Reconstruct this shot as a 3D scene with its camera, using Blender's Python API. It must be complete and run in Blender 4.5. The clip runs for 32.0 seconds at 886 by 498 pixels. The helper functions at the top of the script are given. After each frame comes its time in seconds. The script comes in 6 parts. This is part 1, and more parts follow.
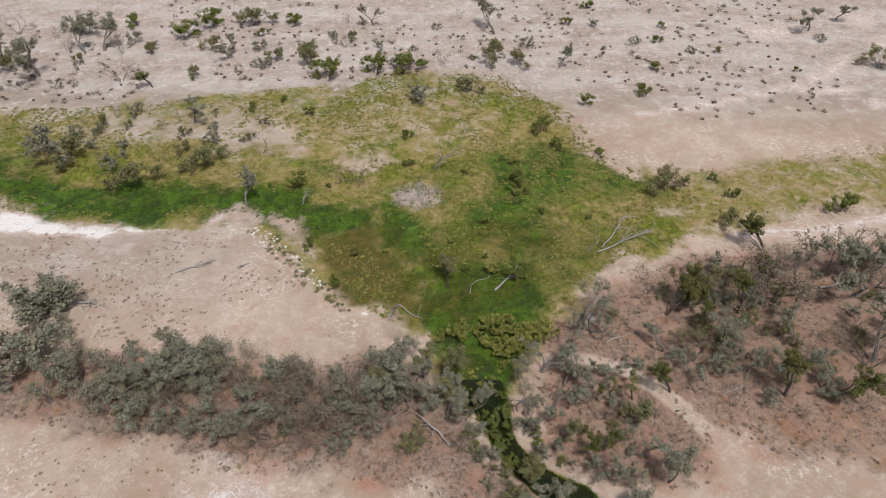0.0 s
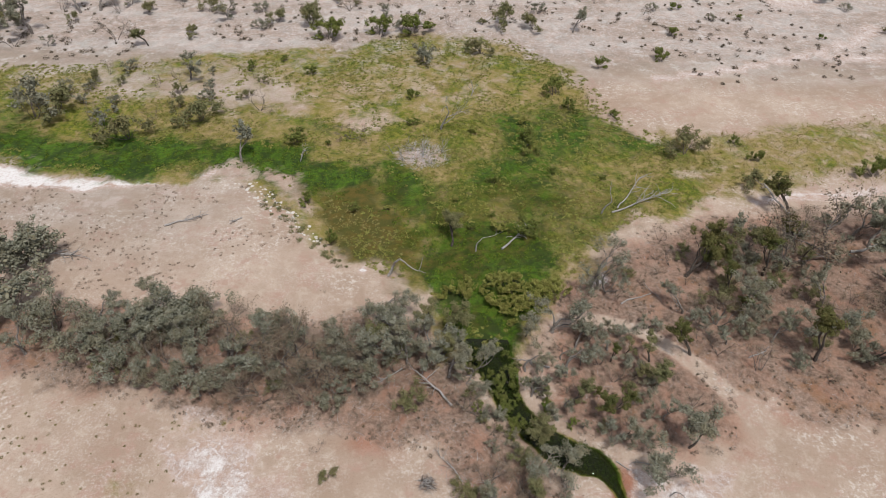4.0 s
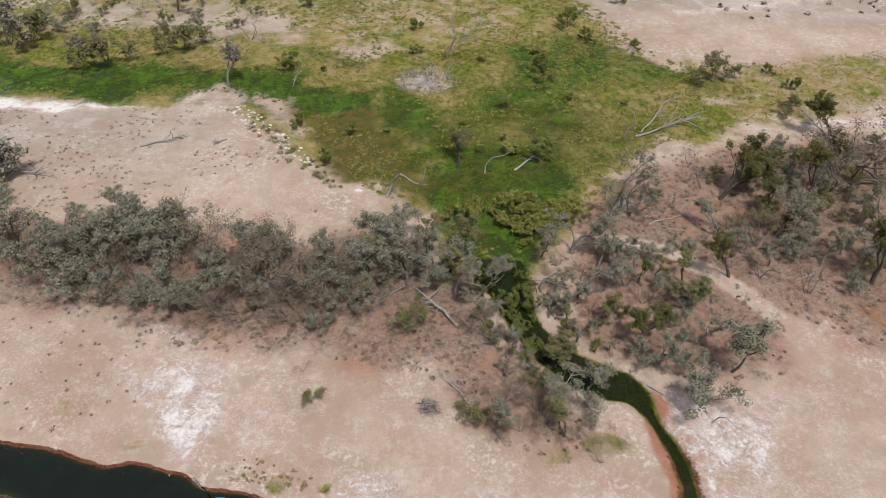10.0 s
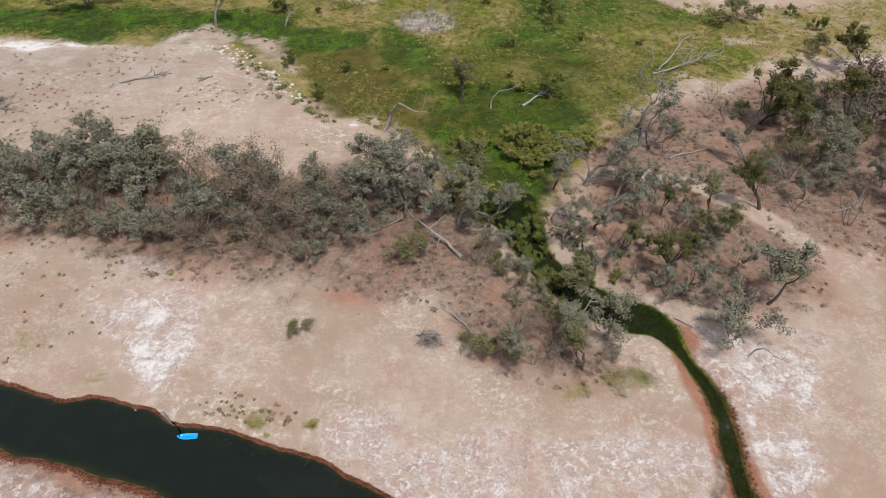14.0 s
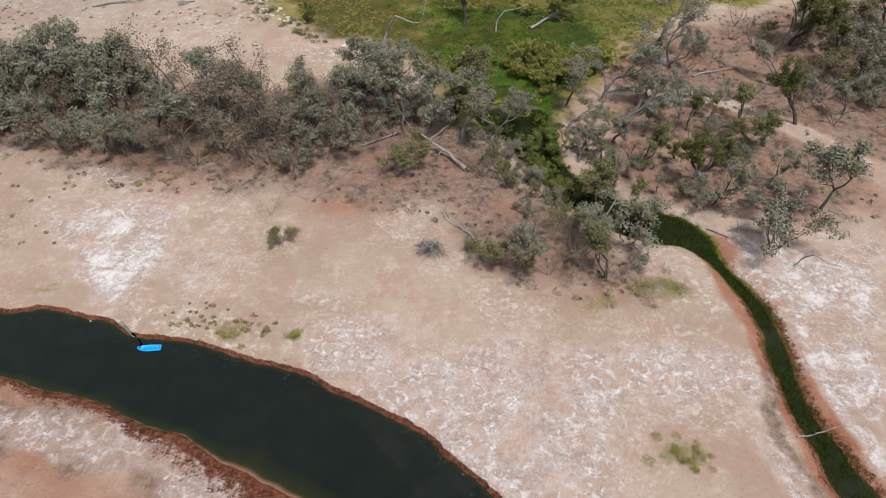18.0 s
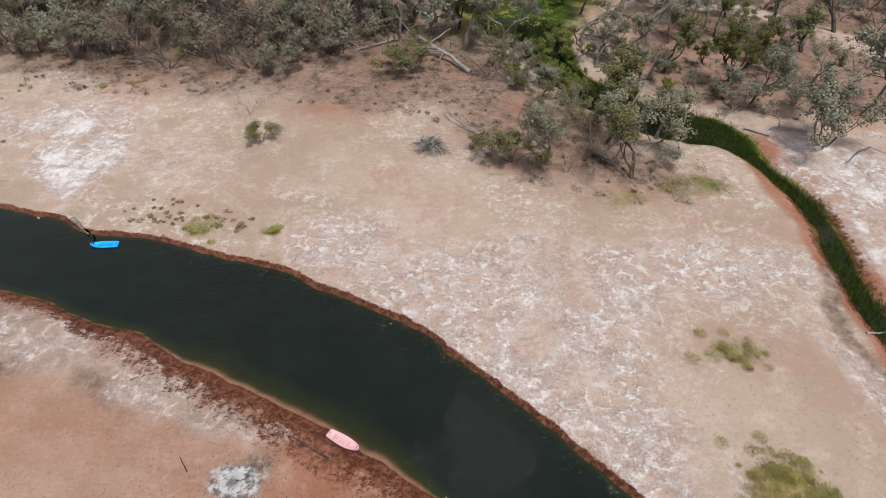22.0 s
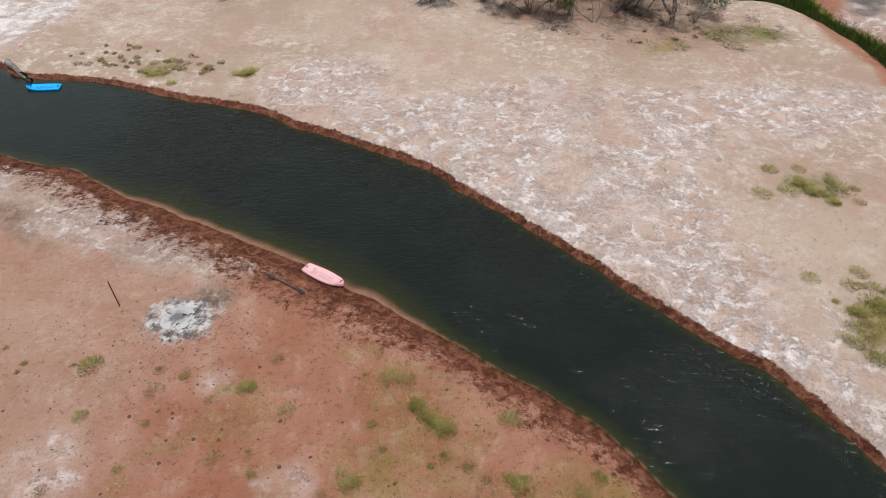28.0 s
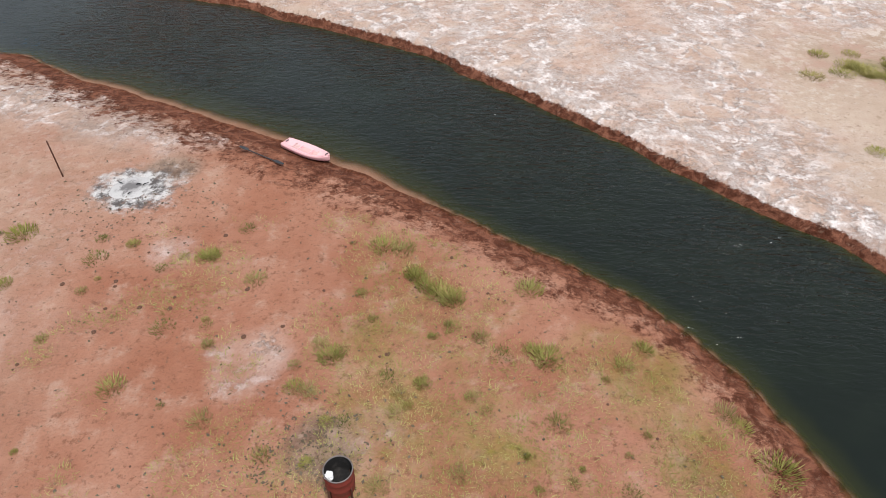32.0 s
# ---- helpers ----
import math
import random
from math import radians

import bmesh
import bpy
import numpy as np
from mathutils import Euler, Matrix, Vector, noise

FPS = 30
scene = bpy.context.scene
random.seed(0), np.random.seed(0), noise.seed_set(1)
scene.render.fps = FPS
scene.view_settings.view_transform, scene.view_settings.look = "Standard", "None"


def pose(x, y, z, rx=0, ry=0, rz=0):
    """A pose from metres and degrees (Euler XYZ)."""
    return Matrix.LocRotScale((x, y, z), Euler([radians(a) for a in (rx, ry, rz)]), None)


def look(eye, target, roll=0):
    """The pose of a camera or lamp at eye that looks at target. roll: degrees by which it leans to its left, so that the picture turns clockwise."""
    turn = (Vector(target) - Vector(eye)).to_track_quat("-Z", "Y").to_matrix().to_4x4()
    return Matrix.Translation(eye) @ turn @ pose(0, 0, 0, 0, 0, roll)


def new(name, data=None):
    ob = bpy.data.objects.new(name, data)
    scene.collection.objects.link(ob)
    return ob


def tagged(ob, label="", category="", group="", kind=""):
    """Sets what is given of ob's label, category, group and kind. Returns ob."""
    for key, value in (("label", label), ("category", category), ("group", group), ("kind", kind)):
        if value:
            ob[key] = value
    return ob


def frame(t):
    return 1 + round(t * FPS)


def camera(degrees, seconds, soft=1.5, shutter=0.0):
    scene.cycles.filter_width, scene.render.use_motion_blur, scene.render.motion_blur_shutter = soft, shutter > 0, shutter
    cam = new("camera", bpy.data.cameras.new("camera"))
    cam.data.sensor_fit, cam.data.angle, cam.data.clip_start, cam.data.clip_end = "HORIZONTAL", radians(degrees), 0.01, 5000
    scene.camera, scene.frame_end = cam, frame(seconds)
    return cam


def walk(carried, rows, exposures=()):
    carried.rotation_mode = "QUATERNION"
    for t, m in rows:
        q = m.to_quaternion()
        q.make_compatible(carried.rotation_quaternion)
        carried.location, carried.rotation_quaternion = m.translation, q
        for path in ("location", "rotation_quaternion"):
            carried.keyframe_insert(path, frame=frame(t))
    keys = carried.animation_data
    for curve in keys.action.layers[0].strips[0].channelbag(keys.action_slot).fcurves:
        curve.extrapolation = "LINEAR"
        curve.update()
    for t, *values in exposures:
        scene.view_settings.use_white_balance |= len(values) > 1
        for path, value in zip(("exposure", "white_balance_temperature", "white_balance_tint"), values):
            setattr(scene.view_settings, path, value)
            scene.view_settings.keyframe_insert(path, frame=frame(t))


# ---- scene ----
cam = camera(67.0, 32.0, soft=0.85)
PATH = [
    (0, (2.444, 5.282, 86.407), (1.910, 20.053, 72.934), -0.42),
    (1, (2.340, 5.154, 83.753), (1.751, 19.930, 70.288), -0.27),
    (2, (2.458, 5.353, 81.139), (1.823, 20.130, 67.676), -0.14),
    (3, (2.552, 5.653, 78.555), (1.882, 20.424, 65.088), -0.02),
    (3.5, (2.643, 5.653, 77.212), (1.958, 20.420, 63.740), 0.03),
    (5.5, (2.537, 5.905, 71.807), (1.810, 20.659, 58.323), 0.17),
    (6, (2.513, 5.865, 70.451), (1.775, 20.621, 56.971), 0.19),
    (7, (2.419, 5.936, 67.639), (1.658, 20.702, 54.171), 0.24),
    (8, (2.470, 5.833, 64.894), (1.692, 20.612, 51.441), 0.25),
    (9, (2.538, 5.758, 62.027), (1.744, 20.554, 48.593), 0.24),
    (10, (2.484, 5.800, 59.190), (1.675, 20.605, 45.768), 0.22),
    (11, (2.522, 5.854, 56.406), (1.698, 20.660, 42.985), 0.19),
    (12, (2.534, 5.898, 53.707), (1.701, 20.698, 40.282), 0.17),
    (13, (2.471, 5.964, 50.931), (1.631, 20.762, 37.503), 0.17),
    (13.5, (2.422, 6.022, 49.520), (1.578, 20.819, 36.091), 0.18),
    (15.5, (2.254, 6.004, 43.855), (1.418, 20.804, 30.429), 0.25),
    (16, (2.205, 6.005, 42.438), (1.377, 20.806, 29.012), 0.27),
    (17, (2.119, 6.038, 39.584), (1.310, 20.838, 26.157), 0.32),
    (18, (2.042, 6.005, 36.793), (1.254, 20.805, 23.365), 0.37),
    (19, (1.942, 5.982, 34.088), (1.168, 20.783, 20.659), 0.41),
    (20, (1.928, 5.965, 31.534), (1.159, 20.764, 18.102), 0.42),
    (21, (1.895, 6.039, 29.198), (1.132, 20.825, 15.753), 0.40),
    (22, (1.841, 6.064, 27.046), (1.082, 20.826, 13.574), 0.37),
    (23, (1.794, 6.088, 25.053), (1.035, 20.825, 11.554), 0.31),
    (24, (1.818, 6.105, 23.168), (1.055, 20.823, 9.648), 0.27),
    (25, (1.754, 6.043, 21.408), (0.990, 20.741, 7.866), 0.23),
    (25.5, (1.691, 6.002, 20.571), (0.924, 20.690, 7.018), 0.21),
    (27.5, (1.670, 5.968, 17.533), (0.864, 20.620, 3.943), 0.21),
    (28, (1.655, 5.927, 16.811), (0.840, 20.580, 3.223), 0.21),
    (29, (1.652, 5.878, 15.404), (0.824, 20.546, 1.833), 0.20),
    (30, (1.633, 5.782, 14.020), (0.796, 20.487, 0.489), 0.22),
    (31, (1.624, 5.670, 12.636), (0.786, 20.426, -0.838), 0.23),
    (32, (1.585, 5.691, 11.301), (0.756, 20.504, -2.111), 0.24),
]
walk(cam, [(t, look(eye, target, roll)) for t, eye, target, roll in PATH], exposures=[(0, -0.08), (9, -0.01), (19, 0.03), (26, 0.03), (29.5, 0.14), (32, 0.35)])

# ---- world, sun ----
SUN_ELEV, SUN_ROT = radians(66), radians(150)
world = bpy.data.worlds.new("overcast_sky")
scene.world = world
world.use_nodes = True
wt = world.node_tree
wt.nodes.clear()
sky = wt.nodes.new("ShaderNodeTexSky")
sky.sky_type, sky.sun_disc, sky.sun_elevation, sky.sun_rotation = "NISHITA", False, SUN_ELEV, SUN_ROT
cloud = wt.nodes.new("ShaderNodeMix")
cloud.data_type = "RGBA"
cloud.inputs["Factor"].default_value = 0.72
cloud.inputs["B"].default_value = (6.5, 6.75, 7.35, 1)
wt.links.new(sky.outputs[0], cloud.inputs["A"])
back = wt.nodes.new("ShaderNodeBackground")
back.inputs["Strength"].default_value = 0.092
wt.links.new(cloud.outputs["Result"], back.inputs["Color"])
wout = wt.nodes.new("ShaderNodeOutputWorld")
wt.links.new(back.outputs[0], wout.inputs["Surface"])
sun = new("sun", bpy.data.lights.new("sun", "SUN"))
sun.data.energy, sun.data.angle, sun.data.color = 3.15, radians(9), (1.0, 0.985, 0.95)
sun.matrix_world = Matrix.Translation((0, 0, 200)) @ Euler((math.pi / 2 - SUN_ELEV, 0, math.pi - SUN_ROT)).to_matrix().to_4x4()


# ---- noise and shapes on the plan ----
def lattice(ix, iy, seed):
    h = (ix.astype(np.int64) * 374761393 + iy.astype(np.int64) * 668265263 + seed * 974711) & 0xFFFFFFFF
    h = ((h ^ (h >> 13)) * 1274126177) & 0xFFFFFFFF
    return ((h ^ (h >> 16)) & 0xFFFF) / 65535.0


def value_noise(x, y, seed):
    ix, iy = np.floor(x), np.floor(y)
    fx, fy = x - ix, y - iy
    fx, fy = fx * fx * (3 - 2 * fx), fy * fy * (3 - 2 * fy)
    a, b = lattice(ix, iy, seed), lattice(ix + 1, iy, seed)
    c, d = lattice(ix, iy + 1, seed), lattice(ix + 1, iy + 1, seed)
    return (a * (1 - fx) + b * fx) * (1 - fy) + (c * (1 - fx) + d * fx) * fy


def fbm(x, y, size, seed, octaves=4):
    """Noise from -1 to 1 whose largest lumps are about size metres."""
    total, weight, amp = 0.0, 0.0, 1.0
    for o in range(octaves):
        total = total + amp * (value_noise(x / size * 2**o + 17.3 * o, y / size * 2**o - 9.1 * o, seed + o) * 2 - 1)
        weight, amp = weight + amp, amp * 0.5
    return total / weight * 1.6


def spline(points, steps=5):
    """A smooth line through the points."""
    p = np.array(points, float)
    q = np.vstack([2 * p[0] - p[1], p, 2 * p[-1] - p[-2]])
    out = []
    for i in range(1, len(q) - 2):
        for s in range(steps):
            u = s / steps
            out.append(0.5 * (2 * q[i] + (q[i + 1] - q[i - 1]) * u + (2 * q[i - 1] - 5 * q[i] + 4 * q[i + 1] - q[i + 2]) * u * u
                              + (3 * q[i] - q[i - 1] - 3 * q[i + 1] + q[i + 2]) * u**3))
    return np.vstack([out, p[-1:]])


def line_distance(x, y, line):
    best = np.full(np.shape(x), 1e9)
    for (ax, ay), (bx, by) in zip(line[:-1], line[1:]):
        dx, dy = bx - ax, by - ay
        u = np.clip(((x - ax) * dx + (y - ay) * dy) / (dx * dx + dy * dy + 1e-9), 0, 1)
        best = np.minimum(best, (x - ax - u * dx) ** 2 + (y - ay - u * dy) ** 2)
    return np.sqrt(best)


def inside(x, y, poly):
    odd = np.zeros(np.shape(x), bool)
    for (ax, ay), (bx, by) in zip(poly, np.roll(poly, -1, axis=0)):
        if ay != by:
            odd ^= ((ay > y) != (by > y)) & (x < (bx - ax) * (y - ay) / (by - ay) + ax)
    return odd


def smooth(v, lo, hi):
    u = np.clip((v - lo) / (hi - lo), 0, 1)
    return u * u * (3 - 2 * u)


def region(x, y, poly, soft, warp=0.0, size=6.0, seed=5):
    """1 inside the outline and 0 outside, with a ragged edge."""
    poly = np.array(poly, float)
    d = line_distance(x, y, np.vstack([poly, poly[:1]]))
    d = np.where(inside(x, y, poly), d, -d)
    if warp:
        d = d + warp * fbm(x, y, size, seed)
    return smooth(d, -soft, soft)


# ---- the plan ----
WATER = -0.3
NORTH_BANK = spline([(-90, 44), (-60, 41), (-46, 39.8), (-38.6, 39.2), (-32.1, 37.7), (-29, 38.3), (-26.4, 37.6), (-24.1, 37.1), (-21.5, 36.1), (-18.9, 35.85), (-15.9, 35.25), (-12.9, 34.55),
                     (-9.9, 33.6), (-7.0, 32.5), (-4.6, 31.5), (-1.8, 30.05), (0.3, 28.75), (1.8, 27.3), (3.3, 26.05), (4.8, 24.75), (6.1, 23.65), (8.2, 21.85), (9.6, 20.5),
                     (11.0, 19.5), (12.0, 18.3), (12.7, 17.2), (14.2, 14.8), (16.2, 11), (19, 5), (22, -10), (26, -60)])
SOUTH_BANK = spline([(-90, 39), (-60, 37), (-46, 35.3), (-36.5, 33.6), (-33, 32.5), (-28.5, 31.9), (-24, 30.8), (-20.7, 29.95), (-18.8, 29.15), (-16.7, 28.65), (-14.3, 27.7), (-12.5, 26.8),
                     (-10.8, 26.2), (-9.5, 25.4), (-7.2, 24.45), (-5.3, 23.55), (-4.2, 22.95), (-2.7, 22.15), (-0.7, 21.1), (0.8, 20.05), (2.0, 19.25), (2.8, 18.7), (4.3, 17.78), (5.5, 17.05),
                     (6.4, 16.2), (7.0, 15.6), (7.5, 14.8), (8.0, 13.65), (9.0, 11.4), (11, 7), (13, 0), (15, -10), (18, -60)])
CHANNEL = np.vstack([NORTH_BANK, SOUTH_BANK[::-1]])
CREEK_LEFT = spline([(0, 76), (2.2, 67.2), (5.2, 62.8), (7.7, 58.2), (10.0, 54.5), (12.6, 51.6), (16.4, 49.2), (19.6, 48.4), (21.6, 46.2), (22.5, 43.6), (23.2, 41), (23.3, 37.9), (23.2, 34.9),
                     (23.5, 31.6), (24.1, 28.6), (24.8, 25.5), (27, 18.5), (33, 8), (40, -10)])
CREEK_RIGHT = spline([(4, 79), (7.4, 74), (9.2, 71), (10.1, 66), (10.4, 61), (12.4, 57.3), (15.9, 54.2), (20.2, 52.2), (22.2, 49.8), (22.8, 46.2), (24.2, 43), (25.0, 40.5), (24.9, 37.4), (24.7, 34.5),
                      (25.3, 31.4), (26.1, 28.9), (27.2, 25.6), (30, 18.5), (36, 9), (43, -10)])
CREEK = np.vstack([CREEK_LEFT, CREEK_RIGHT[::-1]])
WET = [(-140, 112), (-92, 110), (-80, 107.6), (-68.5, 105.7), (-53, 108), (-43, 110.3), (-33, 107), (-24.5, 95), (-20.4, 89), (-14.7, 84.4), (-8.5, 81), (-1.6, 77.7),
       (1.4, 67.5), (6, 66), (10.5, 73.3), (16.3, 78.2), (20.6, 83.3), (26.8, 93.2), (33, 98.7), (42, 101.3), (50.6, 106.4), (55.9, 113.6), (48, 121), (38, 129), (33, 138),
       (29, 150), (21, 158.7), (11.4, 170), (-16, 170), (-36, 163), (-59, 158), (-79, 152), (-100, 150), (-140, 150)]
RIBBON = spline([(-70, 113), (-56, 112.5), (-42, 113.5), (-28, 111), (-15, 107), (-5, 100.5), (2, 93), (5, 84), (3, 74)])
LUSH_EAST = [(0, 112), (3, 124), (10, 131), (22, 134), (35, 132), (36, 125), (26, 119), (24, 112), (29, 104), (24, 96), (12, 97), (2, 101)]
LUSH_SOUTH = [(-8, 80), (-5, 89), (3, 96), (14, 96), (22, 90), (17, 81), (8, 76), (0, 76)]
STRIP = [(-140, 131), (-103.5, 130.3), (-80, 121), (-60, 117), (-42, 119), (-30, 117), (-36.7, 110), (-67.5, 106.1), (-93.7, 110.5), (-140, 112)]
OLIVE = [(-24.5, 101.2), (-16.3, 106.5), (-8, 98), (-3.2, 91), (-9, 85), (-14.8, 86), (-20, 91)]
BARE_ISLAND = [(-84, 140), (-66, 134), (-46, 134), (-38, 124), (-30, 127), (-20, 126), (-21, 133), (-34, 140), (-50, 147), (-70, 150)]
WHITE_SHORE = [(-140, 111), (-92, 109.5), (-85, 108.2), (-68, 104.6), (-53, 107.3), (-45, 109.4), (-47, 106.5), (-60, 104), (-68, 101.5), (-90, 102), (-140, 104)]
WHITE_POCKET = [(-35, 49.5), (-26, 49.2), (-24.5, 44), (-25.4, 40.5), (-29, 42), (-32, 44)]
CRUST = [(-13, 38.6), (-9, 38.3), (-2.7, 38.1), (4, 36.4), (10, 35.4), (16.6, 36.6), (20.2, 36.4), (21, 33.6), (17.5, 33.4), (14, 32.4), (11.2, 29.7), (11, 26.7), (12, 24.2), (12.8, 21.5),
         (14, 17.5), (12.2, 18.2), (11, 19.7), (9.6, 20.7), (6.1, 23.9), (3.3, 26.3), (0.3, 29), (-4.6, 31.8), (-10, 34.2)]
LEFT_STRIP = spline([(21.4, 35.4), (20.8, 31.5), (21.3, 28.5), (22.6, 25.2), (25, 19)])
CRUST_EAST = [(24.2, 50), (30, 51), (38, 50), (33, 45.5), (29.5, 40), (30, 33), (33, 25), (28, 25), (26.2, 33), (26.2, 39), (25.3, 44)]
CRUST_SOUTH = [(-50, 35), (-30, 31.4), (-19, 28.4), (-10, 25.2), (-6, 23.0), (-7.5, 21.9), (-12, 23), (-18, 25), (-26, 26.5), (-50, 30)]
LITTER_WEST = [(-75, 62), (-55, 59), (-42, 56.5), (-34, 53.5), (-26, 51.8), (-17, 53.5), (-8, 51), (-2, 50.5), (1, 46.5), (3.2, 43.2), (9, 41.2), (17.5, 41), (20, 43.5), (12, 50.5), (8, 55), (6, 60),
               (2, 66), (-3, 72), (-12, 76), (-22, 71), (-32, 72), (-48, 74), (-75, 74)]
LITTER_EAST = [(11, 64), (14, 70), (19, 82), (28, 93), (36, 96), (46, 100), (60, 103), (130, 106), (130, 72), (80, 58), (56, 56), (46, 58), (40, 63), (38, 53), (30, 51), (26, 51.5), (18, 53), (13, 57)]
SANDY_TRACK = spline([(14, 73), (18, 74), (21.7, 74.1), (28.3, 72.3), (33.4, 68.3), (37.8, 63.6), (41.2, 57.6), (45, 53), (50, 47)])
WHITE_TRACK = spline([(55, 104.5), (64, 106.8), (73, 107.3), (88, 111.7), (110, 117), (150, 122)])

WHITE_STRIP = spline([(27.6, 46.4), (27.1, 43), (26.4, 40), (26.4, 36.6), (27.0, 33), (27.6, 29.8), (28.8, 27), (31, 22), (35, 15)])
PAN_TRACKS = [spline([(124.3, 193.3), (107.6, 179.0), (94.8, 169.1), (70.8, 157.5), (45.3, 149.6)]), spline([(107.1, 155.0), (99.8, 163.2), (89.1, 161.6)]), spline([(133.3, 213.4), (108.2, 200.6), (81.9, 196.3), (56.3, 192.0)])]


def water_depth(x, y):
    """How far a place lies inside the channel or the creek, in metres; below 0 on land."""
    wx, wy = x + 0.22 * fbm(x, y, 2.2, 31), y + 0.22 * fbm(x, y, 2.2, 37)
    north, south = line_distance(wx, wy, NORTH_BANK), line_distance(wx, wy, SOUTH_BANK)
    d = np.minimum(north, south)
    return np.where(inside(wx, wy, CHANNEL), d, -d), north, south


def creek_depth(x, y):
    wx, wy = x + 0.3 * fbm(x, y, 2.5, 41), y + 0.3 * fbm(x, y, 2.5, 43)
    d = np.minimum(line_distance(wx, wy, CREEK_LEFT), line_distance(wx, wy, CREEK_RIGHT))
    return np.where(inside(wx, wy, CREEK), d, -d)


def height(x, y):
    x, y = np.asarray(x, float), np.asarray(y, float)
    d, north, south = water_depth(x, y)
    c = creek_depth(x, y)
    z = 0.10 * fbm(x, y, 14, 51) + 0.025 * fbm(x, y, 1.6, 57) + 0.35 * smooth(np.hypot(x, y - 60), 120, 400) * fbm(x, y, 60, 59)
    is_north = north < south
    bank = np.where(is_north, smooth(-d, -0.02, 0.46), 0.55 * smooth(-d, 0.0, 0.9) + 0.45 * smooth(-d, 0.9, 1.9 + 0.6 * fbm(x, y, 3, 61)))
    bed = WATER - 0.02 - np.where(is_north, 1.0 * smooth(d, 0, 0.9), 0.9 * smooth(d, 0.25, 2.6))
    land = (WATER - 0.02) * (1 - bank) + (z + np.where(is_north, 0.0, 0.03)) * bank
    z = np.where(d > 0, bed, np.where(d > -3.2, land + (z - land) * smooth(-d, 1.9, 3.2), z))
    dip = smooth(c, -0.9, 0.5)
    return z - dip * 0.42


# ---- node helpers ----
class Nodes:
    """A short way to write a node material."""

    def __init__(self, name):
        self.mat = bpy.data.materials.new(name)
        self.mat.use_nodes = True
        self.tree = self.mat.node_tree
        self.tree.nodes.clear()

    def add(self, kind, out=0, props=(), **inputs):
        n = self.tree.nodes.new("ShaderNode" + kind)
        for key, value in props:
            if key == "noise_dimensions":
                n.noise_dimensions = value
            elif key == "operation":
                n.operation = value
            elif key == "feature":
                n.feature = value
            elif key == "data_type":
                n.data_type = value
            elif key == "attribute_name":
                n.attribute_name = value
        for key, value in inputs.items():
            slot = n.inputs[int(key[1:])] if key[0] == "i" and key[1:].isdigit() else n.inputs[key.replace("_", " ")]
            if isinstance(value, bpy.types.NodeSocket):
                self.tree.links.new(value, slot)
            else:
                slot.default_value = value
        return n.outputs[out]

    def math(self, op, a, b=0.0, c=0.0):
        return self.add("Math", props=[("operation", op)], i0=a, i1=b, i2=c)

    def noise(self, scale, detail=4.0, rough=0.55, where=None, distort=0.0):
        return self.add("TexNoise", Scale=scale, Detail=detail, Roughness=rough, Distortion=distort, Vector=where or self.place())

    def place(self):
        return self.add("NewGeometry")

    def mix(self, fac, a, b):
        n = self.tree.nodes.new("ShaderNodeMix")
        n.data_type = "RGBA"
        for slot, value in ((n.inputs[0], fac), (n.inputs[6], a), (n.inputs[7], b)):
            if isinstance(value, bpy.types.NodeSocket):
                self.tree.links.new(value, slot)
            else:
                slot.default_value = (*value, 1) if isinstance(value, tuple) and len(value) == 3 else value
        return n.outputs[2]

    def step(self, value, lo, hi):
        n = self.tree.nodes.new("ShaderNodeMapRange")
        n.interpolation_type = "SMOOTHSTEP"
        self.tree.links.new(value, n.inputs[0])
        n.inputs[1].default_value, n.inputs[2].default_value = lo, hi
        return n.outputs[0]

    def ragged(self, mask, noise, amp, soft=0.15):
        """A mask whose edge breaks up along a noise."""
        return self.step(self.math("ADD", mask, self.math("MULTIPLY_ADD", noise, amp, -amp / 2)), 0.5 - soft, 0.5 + soft)

    def bump(self, value, strength, distance):
        return self.add("Bump", Height=value, Strength=strength, Distance=distance)

    def surface(self, colour, rough=0.9, normal=None, metal=0.0, spec=0.3, extra=()):
        inputs = {"Base_Color": colour if isinstance(colour, bpy.types.NodeSocket) else (*colour, 1), "Roughness": rough, "Metallic": metal, "Specular_IOR_Level": spec}
        if normal:
            inputs["Normal"] = normal
        inputs.update(dict(extra))
        return self.add("BsdfPrincipled", **inputs)

    def done(self, shader):
        out = self.tree.nodes.new("ShaderNodeOutputMaterial")
        self.tree.links.new(shader, out.inputs["Surface"])
        return self.mat


